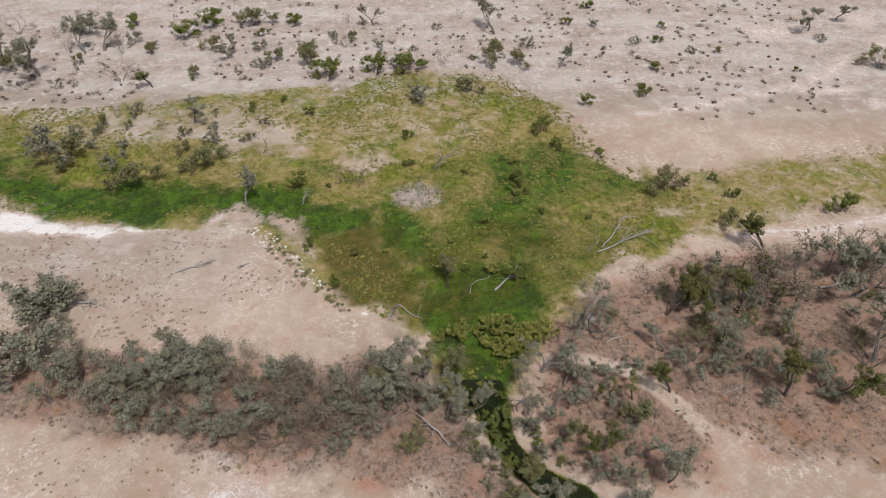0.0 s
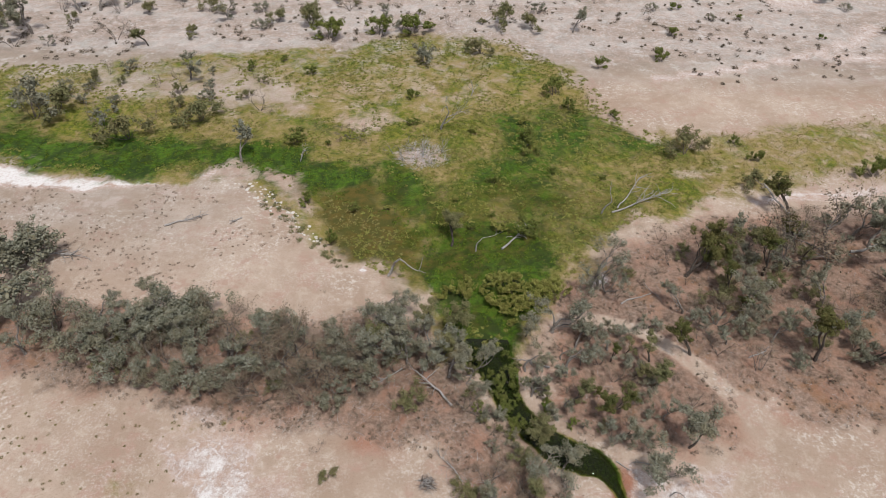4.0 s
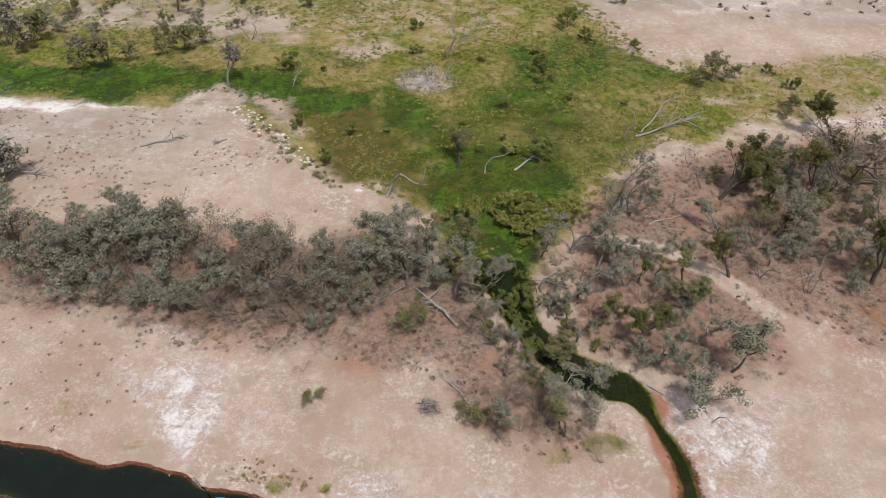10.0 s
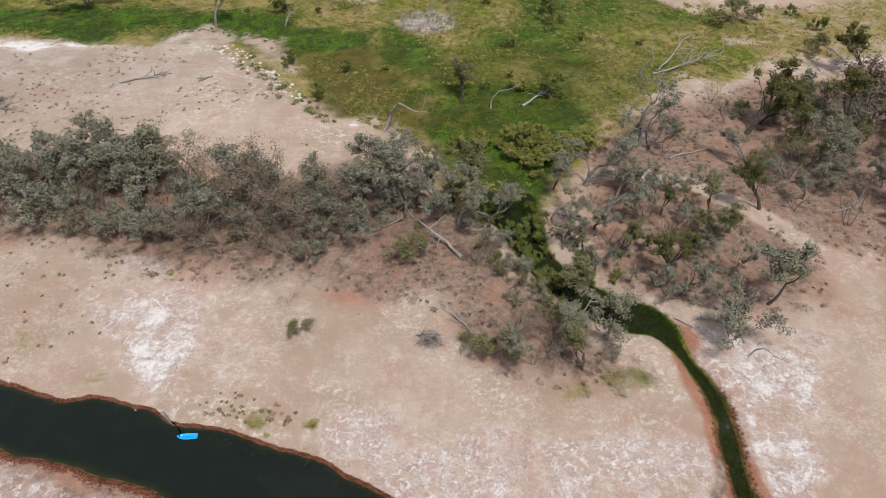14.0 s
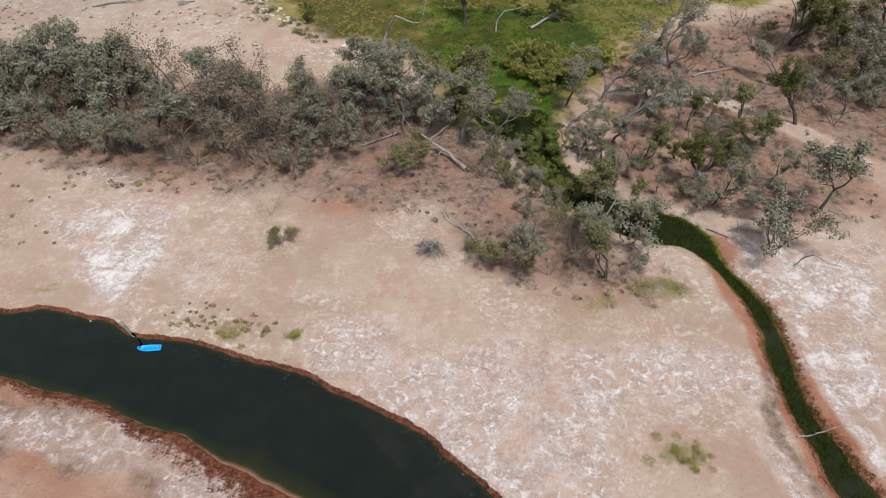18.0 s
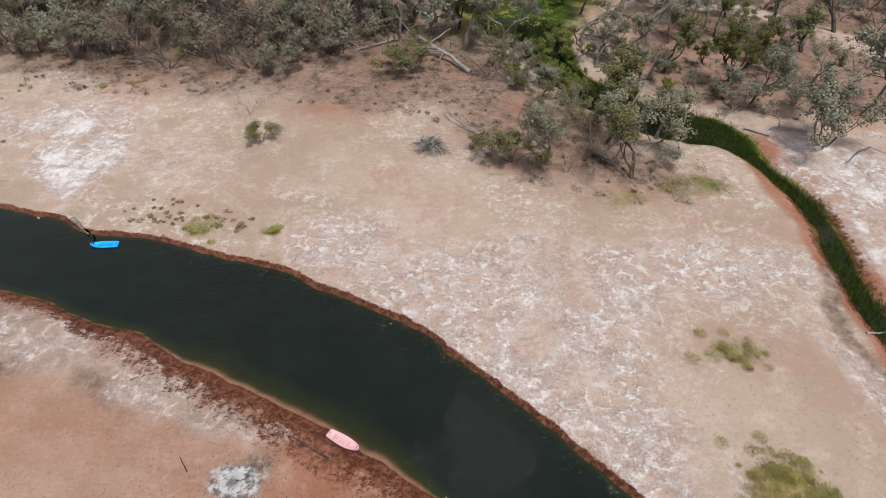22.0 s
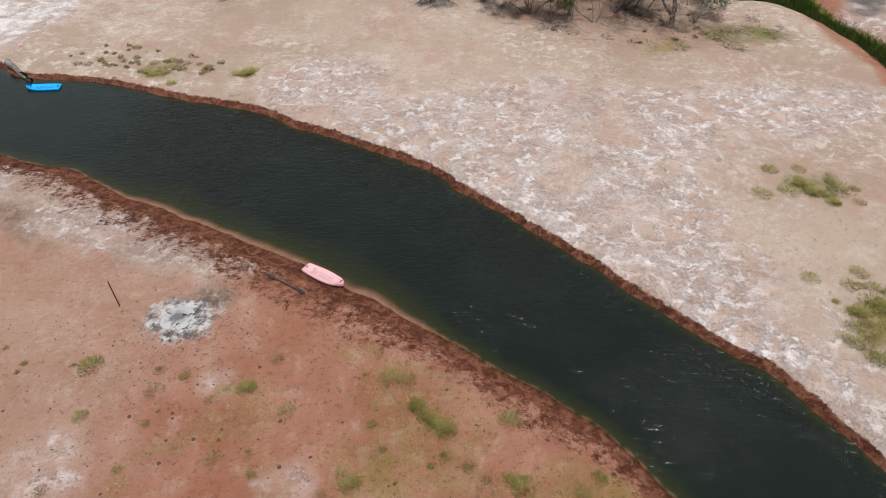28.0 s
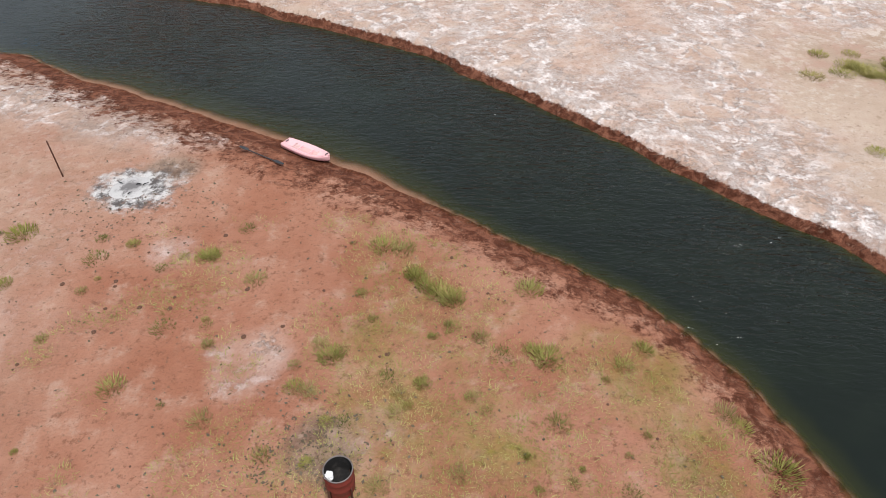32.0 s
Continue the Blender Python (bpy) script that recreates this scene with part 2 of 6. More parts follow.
# ---- materials ----
def ground_material():
    n = Nodes("soil_and_salt")
    a = n.add("Attribute", 0, [("attribute_name", "cover_a")])
    a_w = n.add("Attribute", 3, [("attribute_name", "cover_a")])
    b = n.add("Attribute", 0, [("attribute_name", "cover_b")])
    b_w = n.add("Attribute", 3, [("attribute_name", "cover_b")])
    sa, sb = n.add("SeparateColor", 0, Color=a).node, n.add("SeparateColor", 0, Color=b).node
    green, lush, salt, red = sa.outputs[0], sa.outputs[1], sa.outputs[2], a_w
    litter, mud, ash, pale = sb.outputs[0], sb.outputs[1], sb.outputs[2], b_w
    sc = n.add("SeparateColor", 0, Color=n.add("Attribute", 0, [("attribute_name", "shore")])).node
    shore, side, boggy = sc.outputs[0], sc.outputs[1], sc.outputs[2]
    rim = n.math("MULTIPLY", n.step(shore, -0.46, -0.14), n.math("SUBTRACT", 1.0, side))
    reach = n.math("DIVIDE", shore, n.add("Attribute", 3, [("attribute_name", "shore")]))
    flat = n.math("ADD", n.math("MULTIPLY", n.step(reach, -6.0, -1.3), 0.60), n.math("MULTIPLY", n.step(reach, -1.5, -0.7), 0.5))
    flat = n.math("MULTIPLY", n.math("MULTIPLY", flat, side), n.math("SUBTRACT", 1.0, n.math("MULTIPLY", n.step(shore, -0.05, 0.08), 0.95)))
    mud = n.math("MAXIMUM", mud, n.math("MAXIMUM", rim, flat))
    big, mid = n.noise(0.045, 4, 0.6), n.noise(0.33, 5, 0.6)
    fine, grain = n.noise(2.3, 6, 0.65), n.noise(19.0, 4, 0.7)
    speck = n.noise(5.5, 5, 0.75)
    # sand
    sand = n.mix(n.step(big, 0.36, 0.64), (0.365, 0.262, 0.198), (0.47, 0.36, 0.285))
    sand = n.mix(n.math("MULTIPLY", n.step(n.noise(0.26, 8, 0.7), 0.44, 0.68), 0.42), sand, (0.335, 0.248, 0.182))
    sand = n.mix(n.math("MULTIPLY", n.step(n.noise(0.55, 8, 0.74), 0.48, 0.66), 0.4), sand, (0.58, 0.485, 0.40))
    sand = n.mix(n.math("MULTIPLY", n.step(speck, 0.56, 0.68), 0.6), sand, (0.25, 0.165, 0.115))
    sand = n.mix(n.math("MULTIPLY", n.math("MULTIPLY", n.step(n.noise(1.9, 4, 0.7), 0.60, 0.68), n.step(mid, 0.46, 0.60)), 0.65), sand, (0.225, 0.155, 0.10))
    sand = n.mix(n.math("MULTIPLY", n.math("MULTIPLY", n.step(n.noise(1.2, 8, 0.76), 0.52, 0.60), n.step(n.noise(0.07, 5, 0.6), 0.47, 0.60)), 0.7), sand, (0.64, 0.565, 0.50))
    sand = n.mix(n.math("MULTIPLY", n.math("MULTIPLY", n.step(n.noise(0.16, 6, 0.68), 0.50, 0.60), n.step(n.noise(0.8, 7, 0.75), 0.42, 0.58)), 0.75), sand, (0.40, 0.255, 0.20))
    sand = n.mix(n.math("MULTIPLY", n.math("MULTIPLY", n.step(n.noise(0.14, 5, 0.65), 0.44, 0.56), n.step(n.noise(3.0, 7, 0.78), 0.5, 0.6)), 0.42), sand, (0.60, 0.53, 0.475))
    # far pale clay pan
    streak = n.add("TexNoise", Scale=1.0, Detail=5.0, Roughness=0.6, Vector=n.add("Mapping", Vector=n.place(), Scale=(0.035, 0.11, 0.1), Rotation=(0, 0, 0.12)))
    clay = n.mix(n.step(streak, 0.42, 0.58), (0.25, 0.215, 0.18), (0.40, 0.385, 0.365))
    clay = n.mix(n.math("MULTIPLY", n.step(n.noise(0.12, 8, 0.74), 0.46, 0.64), 0.7), clay, (0.21, 0.178, 0.15))
    clay = n.mix(n.math("MULTIPLY", n.step(n.noise(0.5, 7, 0.72), 0.54, 0.68), 0.6), clay, (0.20, 0.165, 0.13))
    clay = n.mix(n.math("MULTIPLY", n.step(n.noise(0.2, 7, 0.74), 0.54, 0.62), 0.8), clay, (0.55, 0.535, 0.515))
    col = n.mix(pale, sand, clay)
    # red soil
    soil = n.mix(n.step(mid, 0.35, 0.68), (0.292, 0.122, 0.075), (0.372, 0.188, 0.128))
    soil = n.mix(n.math("MULTIPLY", n.step(n.noise(1.3, 8, 0.74), 0.5, 0.70), 0.6), soil, (0.44, 0.295, 0.225))
    soil = n.mix(n.math("MULTIPLY", n.step(speck, 0.54, 0.66), 0.7), soil, (0.17, 0.075, 0.045))
    col = n.mix(n.ragged(red, n.noise(0.22, 5, 0.6), 0.7, 0.35), col, soil)
    # dry leaf litter
    leaf = n.mix(n.step(n.noise(1.6, 7, 0.72), 0.38, 0.62), (0.12, 0.085, 0.064), (0.30, 0.215, 0.165))
    leaf = n.mix(n.math("MULTIPLY", n.step(n.noise(7.0, 5, 0.75), 0.5, 0.66), 0.8), leaf, (0.07, 0.05, 0.04))
    leaf = n.mix(n.math("MULTIPLY", n.step(n.noise(0.09, 7, 0.7), 0.54, 0.64), 0.7), leaf, (0.25, 0.125, 0.06))
    leaf = n.mix(n.math("MULTIPLY", n.step(n.noise(3.1, 6, 0.7), 0.58, 0.68), 0.6), leaf, (0.38, 0.29, 0.235))
    col = n.mix(n.math("MULTIPLY", n.ragged(litter, n.noise(0.28, 8, 0.72, distort=0.5), 1.35, 0.3), 0.85), col, leaf)
    # salt crust: curling ridges round shallow cells, pebbly flakes and solid white patches
    bent = n.add("VectorMath", props=[("operation", "MULTIPLY_ADD")], i0=n.add("TexNoise", 1, Scale=0.9, Detail=4.0, Roughness=0.6, Vector=n.place()), i1=(1.5, 1.5, 0.0), i2=n.place())
    cells = n.add("TexVoronoi", props=[("feature", "DISTANCE_TO_EDGE")], Scale=1.05, Vector=bent)
    small = n.add("TexVoronoi", props=[("feature", "DISTANCE_TO_EDGE")], Scale=3.6, Vector=bent)
    worn = n.noise(1.7, 7, 0.75)
    lines = n.math("MULTIPLY", n.math("SUBTRACT", 1.0, n.step(cells, 0.03, 0.2)), n.step(worn, 0.42, 0.54))
    lines = n.math("MULTIPLY", lines, n.step(n.noise(0.22, 4, 0.6), 0.38, 0.52))
    flakes = n.math("MULTIPLY", n.step(n.noise(4.2, 7, 0.8), 0.48, 0.57), n.step(n.noise(0.33, 6, 0.7), 0.40, 0.60))
    scales = n.math("MULTIPLY", n.math("SUBTRACT", 1.0, n.step(small, 0.03, 0.2)), n.step(worn, 0.5, 0.62))
    solid = n.step(n.math("ADD", salt, n.math("MULTIPLY_ADD", n.noise(0.45, 9, 0.78, distort=0.3), 1.9, -0.95)), 0.70, 1.02)
    edge = n.ragged(salt, n.noise(1.1, 7, 0.7), 1.1, 0.3)
    cover = n.math("MAXIMUM", solid, n.math("MULTIPLY", n.math("MAXIMUM", lines, n.math("MAXIMUM", n.math("MULTIPLY", flakes, 0.7), n.math("MULTIPLY", scales, 0.35))), edge))
    crust = n.mix(n.step(n.noise(5.5, 6, 0.78), 0.40, 0.58), (0.51, 0.41, 0.37), (0.75, 0.69, 0.67))
    crust = n.mix(n.math("MULTIPLY", n.step(salt, 0.72, 0.95), n.step(n.noise(2.0, 7, 0.75), 0.36, 0.56)), crust, (0.755, 0.725, 0.705))
    tan = n.mix(n.step(n.noise(0.7, 8, 0.76), 0.42, 0.6), (0.465, 0.315, 0.25), (0.585, 0.462, 0.405))
    tan = n.mix(n.math("MULTIPLY", n.step(speck, 0.54, 0.66), 0.75), tan, (0.27, 0.165, 0.125))
    tan = n.mix(n.math("MULTIPLY", n.step(cells, 0.16, 0.34), 0.35), tan, (0.47, 0.325, 0.24))
    under = n.mix(n.math("MULTIPLY", n.ragged(salt, mid, 0.8, 0.35), 0.85), col, tan)
    col = n.mix(n.math("MULTIPLY", cover, 0.92), under, crust)
    # grass cover: dry, yellow-green and lush
    dry = n.mix(n.step(n.noise(0.5, 7, 0.72), 0.4, 0.62), (0.31, 0.23, 0.10), (0.185, 0.16, 0.032))
    dry = n.mix(n.math("MULTIPLY", n.step(speck, 0.5, 0.66), 0.6), dry, (0.085, 0.085, 0.02))
    fresh = n.mix(n.step(n.noise(0.7, 7, 0.72), 0.4, 0.62), (0.075, 0.105, 0.007), (0.215, 0.205, 0.03))
    fresh = n.mix(n.math("MULTIPLY", n.step(speck, 0.52, 0.66), 0.7), fresh, (0.035, 0.06, 0.008))
    turf = n.mix(n.step(n.noise(0.075, 8, 0.74, distort=0.6), 0.47, 0.58), dry, fresh)
    turf = n.mix(n.math("MULTIPLY", n.step(n.noise(0.3, 8, 0.76), 0.54, 0.62), 0.6), turf, (0.31, 0.215, 0.125))
    wet = n.mix(n.step(n.noise(0.35, 7, 0.7, distort=0.8), 0.4, 0.62), (0.016, 0.044, 0.003), (0.062, 0.135, 0.005))
    wet = n.mix(n.math("MULTIPLY", n.step(n.noise(1.4, 7, 0.75), 0.54, 0.66), 0.7), wet, (0.12, 0.145, 0.016))
    wet = n.mix(n.math("MULTIPLY", n.step(n.noise(0.16, 7, 0.72, distort=0.7), 0.50, 0.60), 0.75), wet, (0.012, 0.034, 0.003))
    wet = n.mix(n.math("MULTIPLY", n.step(speck, 0.5, 0.64), 0.65), wet, (0.014, 0.034, 0.004))
    turf = n.mix(n.ragged(lush, n.noise(0.09, 9, 0.76, distort=0.4), 2.6, 0.3), turf, wet)
    gaps = n.noise(0.22, 8, 0.75, distort=0.5)
    col = n.mix(n.math("MULTIPLY", n.ragged(green, gaps, 1.5, 0.22), 0.96), col, turf)
    bog = n.mix(n.step(n.noise(0.5, 8, 0.74), 0.42, 0.6), (0.040, 0.050, 0.007), (0.115, 0.080, 0.022))
    bog = n.mix(n.math("MULTIPLY", n.step(speck, 0.5, 0.64), 0.6), bog, (0.026, 0.034, 0.008))
    col = n.mix(n.math("MULTIPLY", n.ragged(boggy, n.noise(0.11, 8, 0.74), 1.6, 0.3), 0.85), col, bog)
    # mud at the water's edge
    slime = n.mix(n.step(n.noise(2.6, 7, 0.75, distort=0.8), 0.4, 0.62), (0.075, 0.024, 0.013), (0.205, 0.082, 0.05))
    slime = n.mix(n.math("MULTIPLY", n.step(speck, 0.56, 0.68), 0.6), slime, (0.27, 0.155, 0.11))
    wash = n.math("MULTIPLY", n.math("MULTIPLY", n.step(shore, -0.06, 0.04), side), 0.8)
    col = n.mix(wash, col, n.mix(fine, (0.27, 0.145, 0.10), (0.36, 0.235, 0.18)))
    col = n.mix(n.ragged(mud, n.math("MULTIPLY_ADD", n.noise(4.5, 6, 0.8), 0.5, n.math("MULTIPLY", n.noise(1.4, 9, 0.8), 0.5)), 3.0, 0.16), col, slime)
    # ash
    cinder = n.mix(n.step(n.noise(2.4, 8, 0.76), 0.42, 0.58), (0.10, 0.088, 0.085), (0.55, 0.53, 0.52))
    col = n.mix(n.ragged(ash, n.noise(2.2, 8, 0.76), 1.7, 0.28), col, cinder)
    # darker grains and pebbles
    col = n.mix(n.math("MULTIPLY", n.step(n.noise(7.5, 3, 0.6), 0.64, 0.72), 0.5), col, (0.12, 0.08, 0.055))
    col = n.mix(n.math("MULTIPLY", n.step(grain, 0.5, 0.72), 0.3), col, n.mix(0.6, col, (0.06, 0.045, 0.035)))
    relief = n.math("ADD", n.math("MULTIPLY", fine, 0.6), n.math("ADD", n.math("MULTIPLY", grain, 0.25), n.math("MULTIPLY", cover, 0.3)))
    rough = n.math("MULTIPLY_ADD", mud, -0.3, 0.95)
    return n.done(n.surface(col, rough, n.bump(relief, 0.9, 0.2), spec=0.06))


def water_material():
    n = Nodes("still_water")
    depth = n.add("Attribute", 2, [("attribute_name", "depth")])
    weed = n.noise(0.5, 5, 0.65)
    deep = n.mix(n.step(weed, 0.4, 0.66), (0.0045, 0.0078, 0.0048), (0.0065, 0.0105, 0.0062))
    body = n.mix(n.step(depth, 0.25, 0.95), (0.045, 0.043, 0.009), deep)
    body = n.mix(n.step(depth, 0.8, 2.3), n.mix(0.55, body, (0.022, 0.024, 0.005)), body)
    algae = n.math("MULTIPLY", n.step(n.noise(2.6, 6, 0.72, distort=1.5), 0.56, 0.66), n.math("SUBTRACT", 1.0, n.step(n.add("Attribute", 2, [("attribute_name", "offshore")]), 0.2, 1.7)))
    body = n.mix(n.math("MULTIPLY", algae, 0.35), body, (0.075, 0.075, 0.05))
    stretch = n.add("Mapping", Vector=n.place(), Scale=(2.2, 6.6, 1.0), Rotation=(0, 0, -0.55))
    ripple = n.add("TexNoise", Scale=1.0, Detail=3.0, Roughness=0.55, Distortion=0.5, Vector=stretch)
    west = n.add("SeparateXYZ", Vector=n.place())
    gust = n.math("MULTIPLY", n.step(n.noise(0.12, 3, 0.5), 0.3, 0.6), n.step(west, -18.0, -11.0))
    bump = n.bump(n.math("MULTIPLY", ripple, n.math("MULTIPLY_ADD", gust, 0.8, 0.2)), 1.0, 0.085)
    skin = n.surface(body, 0.06, bump, spec=0.5, extra=[("IOR", 1.33)])
    clear = n.add("BsdfTransparent", Color=(0.93, 0.90, 0.86, 1))
    fac = n.math("MULTIPLY", n.step(depth, 0.08, 0.75), 0.985)
    return n.done(n.add("MixShader", i0=fac, i1=clear, i2=skin))


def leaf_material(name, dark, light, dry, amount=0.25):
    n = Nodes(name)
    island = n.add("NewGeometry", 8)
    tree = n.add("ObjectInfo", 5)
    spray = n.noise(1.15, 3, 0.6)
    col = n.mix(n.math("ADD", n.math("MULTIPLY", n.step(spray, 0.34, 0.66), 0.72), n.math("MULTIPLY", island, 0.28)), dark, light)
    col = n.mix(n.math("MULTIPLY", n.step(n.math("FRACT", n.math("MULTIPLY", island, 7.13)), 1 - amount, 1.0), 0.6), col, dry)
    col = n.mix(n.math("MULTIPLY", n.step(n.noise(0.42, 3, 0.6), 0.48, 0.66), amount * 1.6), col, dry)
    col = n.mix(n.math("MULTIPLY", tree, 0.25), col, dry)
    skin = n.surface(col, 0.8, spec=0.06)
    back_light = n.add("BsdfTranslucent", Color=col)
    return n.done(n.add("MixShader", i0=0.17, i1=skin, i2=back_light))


def bark_material(name, dark, light, scale=9.0):
    n = Nodes(name)
    long = n.add("Mapping", Vector=n.add("TexCoord", 3), Scale=(1, 1, 0.25))
    grain = n.add("TexNoise", Scale=scale, Detail=6.0, Roughness=0.65, Vector=long)
    col = n.mix(n.step(grain, 0.35, 0.68), dark, light)
    col = n.mix(n.math("MULTIPLY", n.step(n.add("TexNoise", Scale=1.2, Detail=3.0, Vector=n.add("TexCoord", 3)), 0.52, 0.66), 0.5), col, dark)
    return n.done(n.surface(col, 0.9, n.bump(grain, 0.6, 0.03), spec=0.2))


def plain_material(name, colour, rough=0.5, metal=0.0, wear=(0.3, 0.25, 0.2), amount=0.3, scale=6.0):
    n = Nodes(name)
    here = n.add("TexCoord", 3)
    stain = n.add("TexNoise", Scale=scale, Detail=6.0, Roughness=0.65, Vector=here)
    col = n.mix(n.math("MULTIPLY", n.step(stain, 0.5, 0.72), amount), colour, wear)
    fine = n.add("TexNoise", Scale=scale * 9, Detail=3.0, Vector=here)
    return n.done(n.surface(col, n.math("MULTIPLY_ADD", stain, 0.25, rough - 0.1), n.bump(fine, 0.15, 0.01), metal))


GROUND = ground_material()
WATER_MAT = water_material()
BARK = bark_material("dark_rough_bark", (0.045, 0.036, 0.03), (0.13, 0.105, 0.088))
PALE_BARK = bark_material("pale_smooth_bark", (0.20, 0.165, 0.135), (0.40, 0.36, 0.32), 4.0)
DEAD_WOOD = bark_material("bleached_dead_wood", (0.20, 0.18, 0.165), (0.46, 0.43, 0.41), 12.0)
TWIGS = bark_material("dry_twigs", (0.085, 0.068, 0.058), (0.20, 0.165, 0.145), 5.0)
GREY_BARK = bark_material("grey_rough_bark", (0.095, 0.08, 0.07), (0.33, 0.295, 0.265))
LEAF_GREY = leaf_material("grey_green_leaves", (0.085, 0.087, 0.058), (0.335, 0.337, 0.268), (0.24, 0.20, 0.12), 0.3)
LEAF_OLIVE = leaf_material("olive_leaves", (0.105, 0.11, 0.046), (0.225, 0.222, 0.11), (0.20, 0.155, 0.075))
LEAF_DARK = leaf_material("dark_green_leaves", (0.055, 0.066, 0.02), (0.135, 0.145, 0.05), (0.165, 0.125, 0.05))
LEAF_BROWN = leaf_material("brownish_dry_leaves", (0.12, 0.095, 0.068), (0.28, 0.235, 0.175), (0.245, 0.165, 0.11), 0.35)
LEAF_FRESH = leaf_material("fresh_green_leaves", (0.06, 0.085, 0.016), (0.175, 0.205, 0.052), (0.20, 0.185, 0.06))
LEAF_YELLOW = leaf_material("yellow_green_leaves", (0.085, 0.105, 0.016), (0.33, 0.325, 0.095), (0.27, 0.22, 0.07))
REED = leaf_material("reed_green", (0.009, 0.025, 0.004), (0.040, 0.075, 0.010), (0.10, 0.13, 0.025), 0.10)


def grass_material():
    n = Nodes("wetland_grass")
    island = n.add("NewGeometry", 8)
    lush = n.add("Attribute", 2, [("attribute_name", "lush")])
    where = n.step(n.noise(0.075, 7, 0.7, distort=0.6), 0.43, 0.60)
    col = n.mix(where, n.mix(island, (0.12, 0.105, 0.022), (0.31, 0.255, 0.105)), n.mix(island, (0.06, 0.085, 0.009), (0.19, 0.195, 0.04)))
    col = n.mix(n.ragged(lush, n.noise(0.09, 9, 0.76, distort=0.4), 2.6, 0.3), col, n.mix(island, (0.025, 0.058, 0.003), (0.115, 0.155, 0.010)))
    return n.done(n.surface(col, 0.7, spec=0.2))


GRASS = grass_material()
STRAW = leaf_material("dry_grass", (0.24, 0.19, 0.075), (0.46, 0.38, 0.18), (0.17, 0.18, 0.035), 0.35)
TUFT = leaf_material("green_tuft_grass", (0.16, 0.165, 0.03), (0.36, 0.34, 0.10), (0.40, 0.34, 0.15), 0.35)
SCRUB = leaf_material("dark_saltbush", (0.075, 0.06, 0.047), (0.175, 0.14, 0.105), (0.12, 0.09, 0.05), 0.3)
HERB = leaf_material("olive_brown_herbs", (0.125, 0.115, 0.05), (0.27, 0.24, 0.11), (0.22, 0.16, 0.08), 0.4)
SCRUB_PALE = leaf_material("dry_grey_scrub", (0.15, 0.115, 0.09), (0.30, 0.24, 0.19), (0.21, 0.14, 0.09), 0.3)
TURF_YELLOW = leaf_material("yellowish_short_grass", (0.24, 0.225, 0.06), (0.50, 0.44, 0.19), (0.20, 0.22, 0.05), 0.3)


# ---- mesh helpers ----
def raw_mesh(name, verts, faces, material):
    """A mesh from arrays of places and of quads."""
    me = bpy.data.meshes.new(name)
    verts, faces = np.asarray(verts, np.float32), np.asarray(faces, np.int32)
    me.vertices.add(len(verts))
    me.vertices.foreach_set("co", verts.ravel())
    k = faces.shape[1]
    me.loops.add(faces.size)
    me.loops.foreach_set("vertex_index", faces.ravel())
    me.polygons.add(len(faces))
    me.polygons.foreach_set("loop_start", np.arange(0, faces.size, k, dtype=np.int32))
    me.polygons.foreach_set("loop_total", np.full(len(faces), k, np.int32))
    me.update(calc_edges=True)
    me.materials.append(material)
    return me


def smooth_shade(me):
    me.polygons.foreach_set("use_smooth", np.ones(len(me.polygons), bool))
    return me


def part(name, bm, material, parent, label=""):
    """Links a bmesh, or a finished mesh, as one object under a thing."""
    if isinstance(bm, bmesh.types.BMesh):
        me = bpy.data.meshes.new(name)
        bm.to_mesh(me)
        bm.free()
        me.materials.append(material)
    else:
        me = bm
    ob = new(name, me)
    ob.parent = parent
    return tagged(ob, label) if label else ob


def empty_at(name, m, label, category, group="", kind=""):
    ob = new(name)
    ob.empty_display_size = 0.2
    ob.matrix_basis = m
    return tagged(ob, label, category, group, kind)


def tube(points, radii, sides):
    """Rings along a bent line; returns places and quads."""
    p, r = np.array(points, float), np.array(radii, float)
    d = np.gradient(p, axis=0)
    d /= np.linalg.norm(d, axis=1)[:, None] + 1e-9
    ref = np.where(np.abs(d[:, 2:3]) < 0.8, [[0, 0, 1.0]], [[1.0, 0, 0]])
    u = np.cross(d, ref)
    u /= np.linalg.norm(u, axis=1)[:, None] + 1e-9
    v = np.cross(d, u)
    a = np.linspace(0, 2 * np.pi, sides, endpoint=False)
    ring = p[:, None] + r[:, None, None] * (np.cos(a)[None, :, None] * u[:, None] + np.sin(a)[None, :, None] * v[:, None])
    k = len(p)
    i, j = np.meshgrid(np.arange(k - 1), np.arange(sides), indexing="ij")
    j2 = (j + 1) % sides
    quads = np.stack([i * sides + j, i * sides + j2, (i + 1) * sides + j2, (i + 1) * sides + j], -1).reshape(-1, 4)
    return ring.reshape(-1, 3), quads


def join(pieces):
    verts, quads, n = [], [], 0
    for v, q in pieces:
        verts.append(v)
        quads.append(q + n)
        n += len(v)
    return np.vstack(verts), np.vstack(quads)


